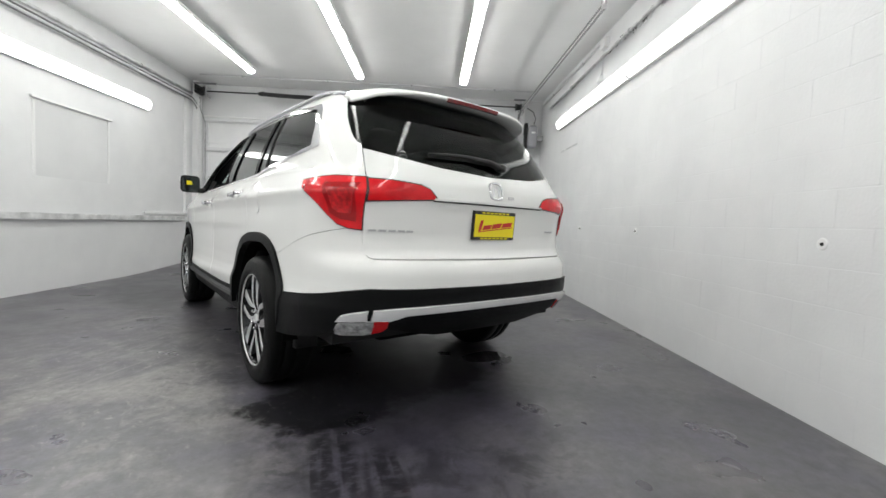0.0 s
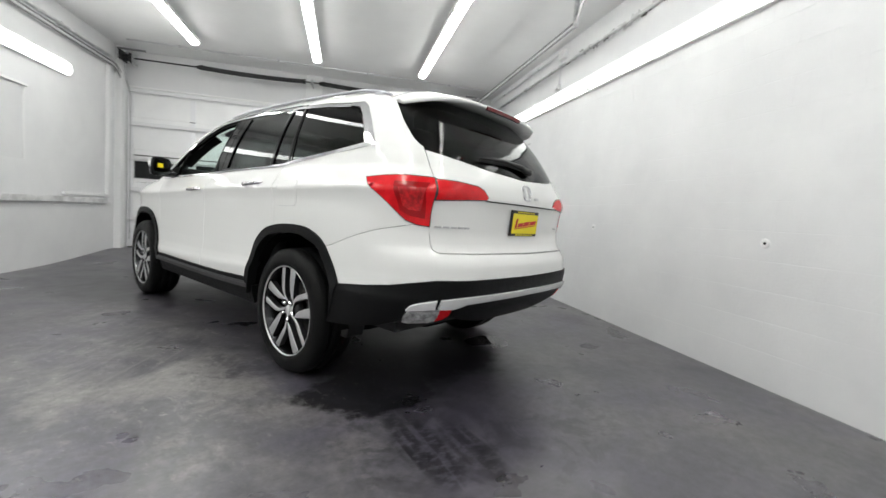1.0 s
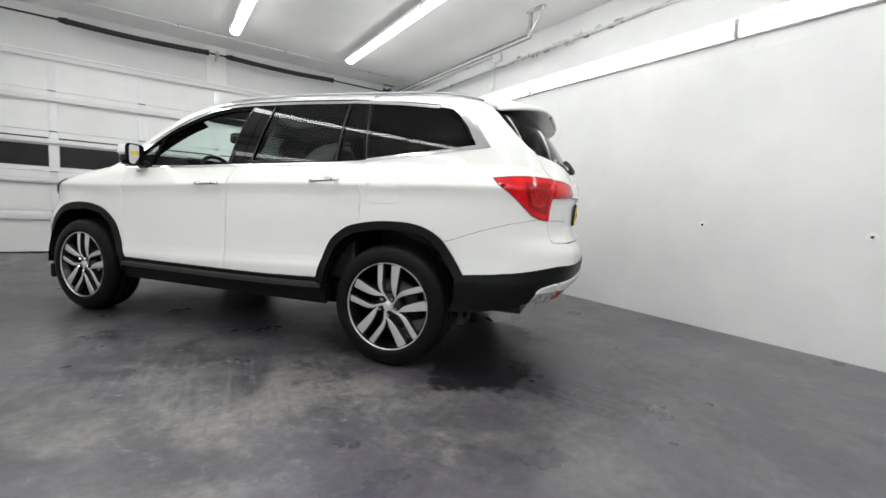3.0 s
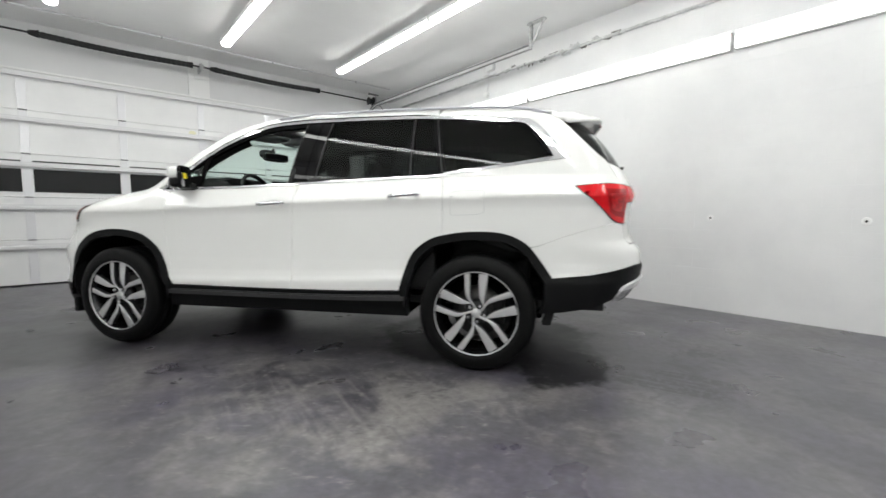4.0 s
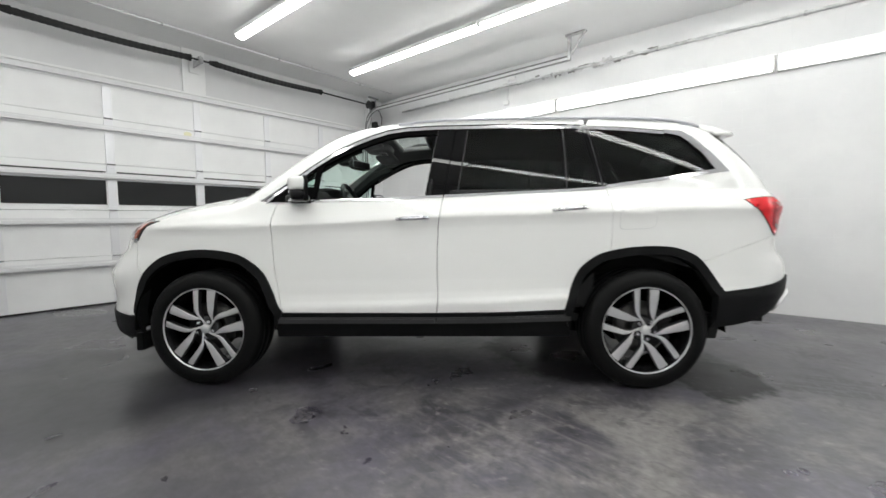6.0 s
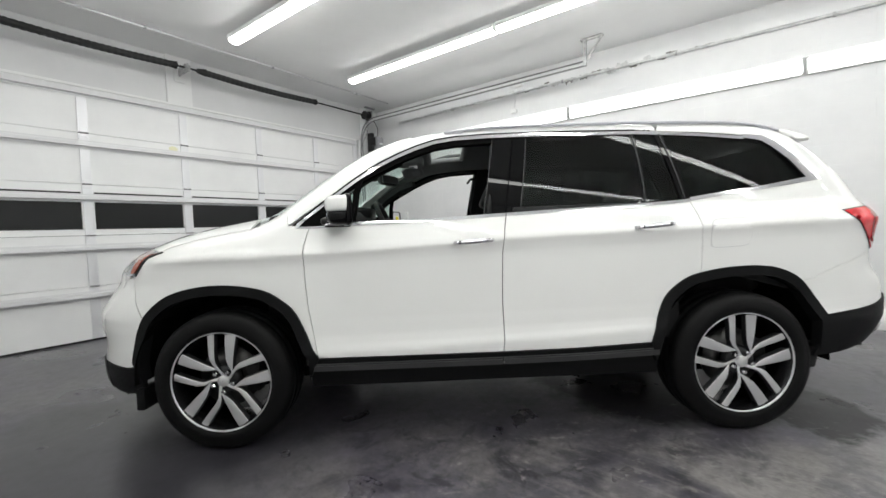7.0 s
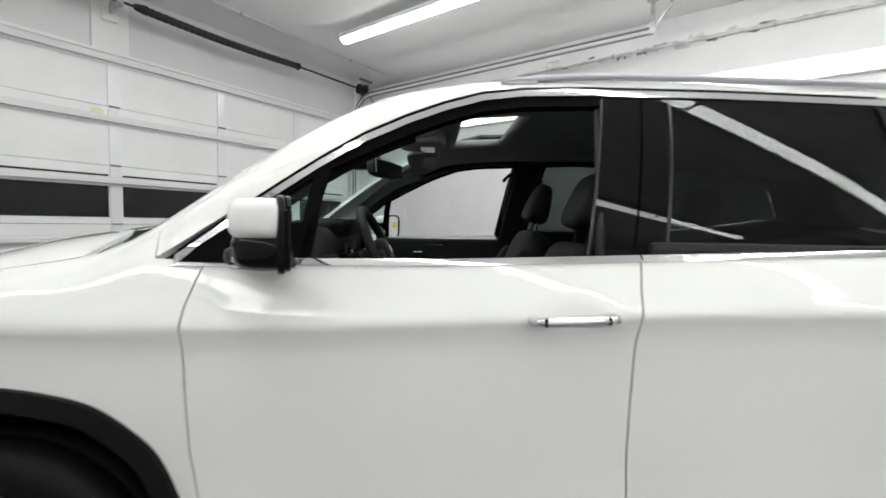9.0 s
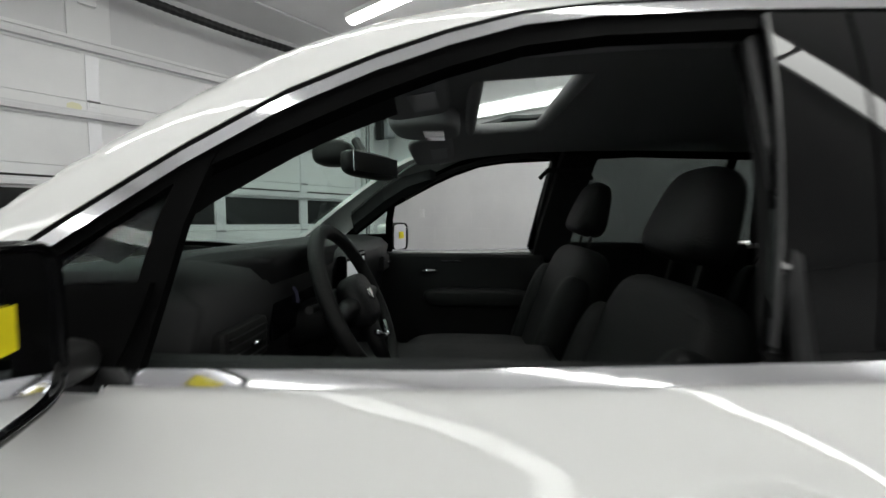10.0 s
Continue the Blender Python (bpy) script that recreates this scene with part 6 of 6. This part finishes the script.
def seat(x, y, wide=0.25, drop=0.0):
    """A car seat with bolsters, backrest, headrest and its two posts."""
    ob = new("seat")
    ob.parent = CAR
    lean = Matrix.Translation((x, y, 0.77 - drop)) @ Matrix.Rotation(math.radians(19), 4, "X")
    part("cushion", blob((x, y + 0.27, 0.76 - drop), (wide, 0.30, 0.10), 0.45, (24, 14)), SEAT, ob, "dark seat cushion", True)
    part("backrest", blob((0, 0, 0.22), (wide - 0.01, 0.075, 0.30), 0.45, (24, 16), lean), SEAT, ob, "dark upright backrest", True)
    for s in (-1, 1):
        part("side_bolster", blob((s * (wide - 0.035), 0.045, 0.17), (0.045, 0.065, 0.24), 0.6, (14, 12), lean), SEAT, ob, "", True)
        part("headrest_post", rod([lean @ Vector((s * 0.06, 0, 0.48)), lean @ Vector((s * 0.06, 0.01, 0.58))], 0.006, 6), SHADE, ob, "")
    bm = blob((0, 0.03, 0.67), (0.13, 0.06, 0.105), 0.5, (22, 14))
    for v in bm.verts:
        up = (v.co.z - 0.565) / 0.21
        v.co.x *= 1 - 0.22 * up * up
        v.co.y = 0.045 + (v.co.y - 0.045) * (1.1 - 0.5 * up)
    bmesh.ops.transform(bm, matrix=lean, verts=bm.verts[:])
    part("headrest", bm, SEAT, ob, "dark padded headrest", True)
    part("seat_base", boxed((x - wide + 0.04, y - 0.02, 0.45), (x + wide - 0.04, y + 0.5, 0.70), 0.02), CABIN, ob)
    return ob


for x in (-0.37, 0.37):
    seat(x, -0.02, drop=0.03 if x < 0 else 0.0)
    seat(x, -0.92)
    seat(x * 1.05, -1.72, 0.27)
part("centre_console", boxed((-0.11, 0.0, 0.45), (0.11, 0.72, 0.95), 0.03), CABIN, CAR)
# inner linings: doors, pillars and roof
for s in (-1, 1):
    ob = new("door_lining")
    ob.parent = CAR
    part("panel", flip(boxed((-0.86, -0.12, 0.50), (-0.80, 0.86, 1.200), 0.02), s), CABIN, ob, "dark door lining")
    part("armrest", flip(blob((-0.775, 0.22, 0.98), (0.05, 0.27, 0.045), 0.5), s), SEAT, ob, "", True)
    part("inner_handle", flip(rod([(-0.79, 0.50, 1.108), (-0.775, 0.47, 1.112), (-0.79, 0.42, 1.112)], 0.008, 6), s), CHROME, ob, "chrome inner handle", True)
    part("trim_strip", flip(boxed((-0.80, 0.30, 1.155), (-0.793, 0.40, 1.163), 0.003), s), CHROME, ob, "thin chrome strip")
    part("rear_panel", flip(boxed((-0.86, -1.12, 0.50), (-0.80, -0.20, 1.262), 0.02), s), CABIN, ob, "dark rear door lining")
both("pillar_lining", [(y, z + 0.004) for y, z in BROW[1:12]] + [(y + 0.02, z + 0.075) for y, z in BROW[1:12][::-1]], PILLARCLOTH, off=-0.030, thick=0.012, gap=0.0, step=(0.06, 0.03))
deep = BROW[1:5]
both("pillar_trim", [(y - 0.01, z + 0.002) for y, z in deep] + [(y + 0.02, z + r) for (y, z), r in zip(deep[::-1], (0.012, 0.045, 0.06, 0.06))], LINING, "dark windscreen pillar trim", off=-0.044, thick=0.08, gap=0.0, step=(0.06, 0.03))
both("b_pillar_lining", [(-0.062, 1.20), (-0.225, 1.20), (-0.305, 1.70), (-0.15, 1.70)], LINING, off=-0.040, thick=0.05, gap=0.0, step=(0.05, 0.05))
both("quarter_lining", [(-1.20, 1.27), (-1.90, 1.36), (-1.70, 1.62), (-1.12, 1.68), (-1.14, 1.72), (-1.75, 1.67), (-2.02, 1.55), (-2.15, 1.30), (-2.1, 0.8), (-1.9, 0.7), (-1.2, 0.9)], LINING, off=-0.045, thick=0.01, gap=0.0, step=(0.06, 0.06))
edge = [(float(p[0]) + 0.03, float(p[1])) for p in crest(np.linspace(0.40, -1.95, 24))]
pieces = []
OPEN = (0.32, 0.275, 0.005)
fore = [p for p in edge if p[1] >= OPEN[1]] + [(float(np.interp(-OPEN[1], [-p[1] for p in edge], [p[0] for p in edge])), OPEN[1])]
pieces.append(sheet(fore + [(-x, y) for x, y in fore[::-1]], "top", off=-0.08, thick=0.008, gap=0.0, step=(0.07, 0.06)))
mid = [fore[-1]] + [p for p in edge if OPEN[2] < p[1] < OPEN[1]] + [(float(np.interp(-OPEN[2], [-p[1] for p in edge], [p[0] for p in edge])), OPEN[2])]
for mirror in (False, True):
    pieces.append(sheet(mid + [(-OPEN[0], OPEN[2]), (-OPEN[0], OPEN[1])], "top", off=-0.08, thick=0.008, gap=0.0, step=(0.07, 0.06), mirror=mirror))
aft = [mid[-1]] + [p for p in edge if p[1] < OPEN[2]]
pieces.append(sheet(aft + [(-x, y) for x, y in aft[::-1]], "top", off=-0.08, thick=0.008, gap=0.0, step=(0.07, 0.06)))
skin("headliner", pieces, CLOTH, CAR, "dark cloth headliner")
for a, b in (((-0.32, 0.275), (0.32, 0.275)), ((-0.32, 0.005), (0.32, 0.005)), ((-0.32, 0.275), (-0.32, 0.005)), ((0.32, 0.275), (0.32, 0.005))):
    line = onto([a, b], "top", -0.068)
    part("sunroof_frame", rod([tuple(q) for q in line], 0.022, 8), CLOTH, CAR, "", True)
for s in (-1, 1):
    p = onto([(-0.065, 1.21), (-0.09, 1.40), (-0.122, 1.64), (-0.10, 1.660), (0.0, 1.666), (0.2, 1.640), (0.33, 1.605), (0.45, 1.552), (0.58, 1.475)], "side", -0.03)
    part("door_seal", rod([(q[0] * -s, q[1], q[2]) for q in p], 0.012, 8), SEAL, CAR, "black rubber door seal", True)
overhead = new("overhead_console")
overhead.parent = CAR
part("housing", blob((0.03, 0.42, 1.672), (0.13, 0.11, 0.035), 0.5), CLOTH, overhead, "", True)
for x in (0.0, 0.075):
    part("map_lamp", boxed((x - 0.033, 0.36, 1.634), (x + 0.033, 0.425, 1.641), 0.003), LENS, overhead, "pale map lamp lens")
for s in (-1, 1):
    part("sun_visor", blob((0, 0, 0), (0.20, 0.085, 0.010), 0.4, (24, 8), pose(s * 0.37, 0.42, 1.638, -9, s * 4, 0)), CLOTH, CAR, "folded dark sun visor", True)
for s in (-1, 1):
    part("visor_label", boxed((-0.09, -0.058, -0.0125), (0.09, 0.004, -0.0105), 0, pose(s * 0.37, 0.42, 1.638, -9, s * 4, 0)), GREYPLASTIC, CAR, "small pale label on the visor")
grab = onto([(0.66, -0.05), (0.64, -0.08), (0.64, -0.25), (0.66, -0.28)], "top", -0.06)
part("grab_handle", rod([(q[0] - 0.06, q[1], q[2] - 0.03) for q in grab], 0.011, 8), LINING, CAR, "", True)
inner_mirror = new("inner_mirror")
inner_mirror.parent = CAR
M0 = pose(-0.075, 0.575, 1.527, -4, 0, -24)
part("shell", blob((0, 0, 0), (0.125, 0.022, 0.038), 0.5, (22, 12), M0), SHADE, inner_mirror, "", True)
part("glass", boxed((-0.11, -0.0255, -0.028), (0.11, -0.0215, 0.028), 0.002, M0), MIRROR, inner_mirror, "mirror glass")
part("stem", rod([(-0.07, 0.585, 1.54), (-0.03, 0.63, 1.61)], 0.014, 8), SHADE, inner_mirror)
part("sensor_box", blob((-0.02, 0.70, 1.572), (0.062, 0.06, 0.040), 0.6), SHADE, inner_mirror, "", True)



# the room's fittings -----------------------------------------------------------
# painted-over window recess and ledge on the west wall
bm = bmesh.new()
block(bm, (WEST, 0.68, 2.207), (WEST + 0.035, 1.872, 2.237), 0.004)
block(bm, (WEST, 0.71, 1.343), (WEST + 0.012, 0.74, 2.207), 0.003)
block(bm, (WEST, 1.81, 1.343), (WEST + 0.012, 1.84, 2.207), 0.003)
structure("trim_3", bm, TRIM, "painted-over window lintel on the block wall")
structure("window_1", boxed((WEST, 0.74, 1.343), (WEST + 0.003, 1.81, 2.207), 0.001), BOARD, "blind window painted white")
structure("trim_4", boxed((WEST, SOUTH, 0.842), (WEST + 0.055, 3.592, 0.92), 0.008), GREYED, "dirty white painted ledge along the wall")
bm = boxed((WEST, 3.612, 0.98), (WEST + 0.05, 3.69, 3.10), 0.004)
block(bm, (WEST, 2.537, 0.95), (WEST + 0.04, 3.69, 0.99), 0.004)
structure("trim_5", bm, TRIM, "white upright trim board beside the garage door")
structure("trim_6", boxed((WEST, NORTH - 0.16, 0.02), (WEST + 0.1, NORTH - 0.02, HIGH + 0.05), 0.006), TRIM, "white post in the corner")
structure("trim_7", boxed((EAST - 0.42, NORTH - 0.03, 0.05), (EAST - 0.36, NORTH + 0.06, HIGH + 0.05), 0.006), TRIM, "white jamb board beside the garage door")


def conduit(name, points, radius, label, mat=STRUT):
    ob = thing(name, points[0], label=label, category="pipe")
    base = Vector(points[0])
    part("pipe", rod([Vector(p) - base for p in points], radius, 10), mat, ob, "", True)
    for p, q in zip(points, points[1:]):
        p, q = Vector(p), Vector(q)
        n = int((q - p).length / 1.4)
        for k in range(n):
            c = p.lerp(q, (k + 0.5) / n) - base
            d = (q - p).normalized()
            part("clip", rod([c - d * 0.012, c + d * 0.012], radius * 1.45, 10), STEEL, ob)
    return ob


conduit("wall_conduit", [(EAST - 0.024, 3.47, 3.145), (EAST - 0.024, 1.1, 3.165), (EAST - 0.024, -7.3, 3.165)], 0.018, "grey painted conduit high along the block wall", GREYED)
conduit("ceiling_conduit", [(EAST - 0.03, 3.96, 3.325), (EAST - 0.03, 1.1, 3.345)], 0.012, "thin white conduit under the ceiling's edge")
conduit("ceiling_conduit", [(WEST + 0.35, 3.48, HIGH + 0.035), (2.9, 3.48, HIGH + 0.035)], 0.012, "thin white conduit across the ceiling before the garage door")
conduit("drop_conduit", [(EAST - 0.015, 1.115, 3.345), (EAST - 0.015, 1.155, 2.93)], 0.010, "short white conduit down to a switch box")
conduit("wall_conduit", [(WEST + 0.03, 3.8, 3.19), (WEST + 0.03, 1.1, 3.19), (WEST + 0.03, -7.3, 3.19)], 0.022, "grey painted conduit high along the west block wall", GREYED)


def torn_sealant():
    """Dark, broken sealant and torn paint hanging along the conduit."""
    rng = random.Random(11)
    ob = thing("torn_sealant", (EAST, 1.0, 3.17), label="dark torn sealant and peeling paint along the wall conduit", category="sealant")
    y = 0.25
    while y > -2.3:
        dense_part = -1.65 < y < -0.35
        long = rng.uniform(0.05, 0.16)
        wide = rng.uniform(0.012, 0.034) * (1.5 if dense_part else 0.8)
        z = rng.uniform(-0.03, 0.035)
        n = 7
        top = [(-long * k / n, z + wide * rng.uniform(0.3, 1.0) * (0.15 if k in (0, n) else 1)) for k in range(n + 1)]
        low = [(-long * k / n, z - wide * rng.uniform(0.2, 1.1) * (0.15 if k in (0, n) else 1)) for k in range(n + 1)]
        bm = bmesh.new()
        out = rng.uniform(0.004, 0.03)
        a = [bm.verts.new((-0.003 - out * rng.random(), y + p, q)) for p, q in top]
        c = [bm.verts.new((-0.006 - out * rng.random(), y + p, q)) for p, q in low]
        for k in range(n):
            bm.faces.new((a[k], a[k + 1], c[k + 1], c[k]))
        back = bmesh.ops.extrude_face_region(bm, geom=bm.faces[:])["geom"]
        for v in back:
            if isinstance(v, bmesh.types.BMVert):
                v.co.x += 0.004
        bmesh.ops.recalc_face_normals(bm, faces=bm.faces[:])
        part("flake", bm, SEALANT if rng.random() < 0.72 else GREYED, ob)
        y -= long * rng.uniform(0.5, 1.2 if dense_part else 2.2)
    return ob


torn_sealant()


def wall_box(base, size, mat, label, category, name):
    ob = thing(name, base, label=label, category=category)
    part("case", boxed((-size[0], -size[1] / 2, -size[2] / 2), (0, size[1] / 2, size[2] / 2), 0.006), mat, ob)
    part("cover", boxed((-size[0] - 0.004, -size[1] / 2 + 0.008, -size[2] / 2 + 0.008), (-size[0], size[1] / 2 - 0.008, size[2] / 2 - 0.008), 0.002), mat, ob)
    return ob


wall_box((EAST, 1.075, 3.30), (0.06, 0.15, 0.12), TRIM, "small white junction box under the ceiling", "junction box", "junction_box")
wall_box((EAST, 1.165, 2.90), (0.05, 0.09, 0.07), TRIM, "small white socket box above the lamps", "socket box", "socket_box")
wall_box((EAST, 3.41, 1.45), (0.03, 0.08, 0.12), TRIM, "small white switch plate on the block wall", "switch", "wall_switch")


def door_opener():
    ob = thing("door_opener", (EAST - 0.24, 3.86, 2.71), label="dark grey garage door opener motor beside the door", category="opener")
    part("case", blob((0, 0, 0), (0.09, 0.10, 0.21), 0.35, (24, 14)), GREYPLASTIC, ob, "grey motor case", True)
    part("back_plate", boxed((-0.14, -0.02, -0.24), (-0.08, 0.10, 0.26), 0.01), SHADE, ob, "black mounting plate")
    part("gear_box", boxed((-0.16, -0.06, 0.02), (-0.09, 0.04, 0.18), 0.01), SHADE, ob)
    part("label_plate", boxed((-0.03, -0.108, 0.05), (0.04, -0.10, 0.08)), TRIM, ob)
    part("cable", rod([(0.02, 0, 0.2), (0.06, 0.02, 0.36), (0.02, 0.05, 0.48), (-0.1, 0.06, 0.55)], 0.007, 6), SHADE, ob)
    part("mount", boxed((-0.1, 0.08, -0.05), (0.24, 0.12, 0.05), 0.004), STEEL, ob)
    return ob


door_opener()


def wall_anchor(y, z):
    ob = thing("wall_anchor", (EAST, y, z), label="dark anchor plug with a pale ring in the block wall", category="anchor", group="wall anchors")
    part("ring", rod([(-0.001, 0, 0), (-0.005, 0, 0)], 0.03, 14, radii=[0.034, 0.028]), TRIM, ob)
    part("plug", rod([(-0.003, 0, 0), (-0.012, 0, 0)], 0.012, 10, radii=[0.012, 0.007]), SHADE, ob)
    return ob


for y, z in ((0.01, 1.003), (-2.042, 0.974), (-3.20, 0.95), (1.62, 1.01)):
    wall_anchor(y, z)
structure("trim_8", boxed((EAST - 0.012, 1.95, 2.236), (EAST, 2.706, 2.256), 0.003), GREYED, "thin stained batten on the block wall")


# painted concrete blocks of the east wall ----------------------------------------
def block_mesh(name, spans):
    """Blocks with chamfered edges, each a front and four slopes, standing a little proud of the wall."""
    verts, faces = [], []
    for y0, y1, z0, z1, proud in spans:
        n = len(verts)
        c = 0.0025
        verts += [(0.002, y0, z0), (0.002, y1, z0), (0.002, y1, z1), (0.002, y0, z1)]
        d = 0.0012
        verts += [(-proud, y0 + d, z0 + c), (-proud, y1 - d, z0 + c), (-proud, y1 - d, z1 - c), (-proud, y0 + d, z1 - c)]
        faces += [(n + 4, n + 7, n + 6, n + 5), (n, n + 4, n + 5, n + 1), (n + 1, n + 5, n + 6, n + 2), (n + 2, n + 6, n + 7, n + 3), (n + 3, n + 7, n + 4, n)]
    me = bpy.data.meshes.new(name)
    me.from_pydata(verts, [], faces)
    me.materials.append(WALL)
    return me


wall_east = bpy.data.objects["wall_east"]
LONG, TALL, JOINT = 0.406, 0.2045, 0.002
kinds = [block_mesh("block", [(-LONG / 2 + 0.0004, LONG / 2 - 0.0004, -TALL / 2 + JOINT / 2, TALL / 2 - JOINT / 2, p)]) for p in (0.0007, 0.001, 0.0014)]
rng = random.Random(5)
rest, count = [], 0
for row in range(17):
    z = 0.035 - TALL + TALL * (row + 0.5)
    if z + TALL / 2 > HIGH:
        break
    for k in range(30):
        y = NORTH - 0.25 - LONG * (k + (0.5 if row % 2 else 0.0))
        if y < SOUTH + 0.3:
            break
        if -3.9 < y < 2.6 and row < 14 and z > 0.2 and count < 300:
            ob = new("block", kinds[rng.randrange(3)])
            ob.parent = wall_east
            ob.location = (EAST, y, z)
            count += 1
        elif z - TALL / 2 > 0.01:
            rest.append((y - LONG / 2 + 0.0004, y + LONG / 2 - 0.0004, z - TALL / 2 + JOINT / 2, z + TALL / 2 - JOINT / 2, 0.001))
ob = new("block_courses", block_mesh("block_courses", rest))
ob.parent = wall_east
ob.location = (EAST, 0, 0)
tagged(ob, kind="stuff")
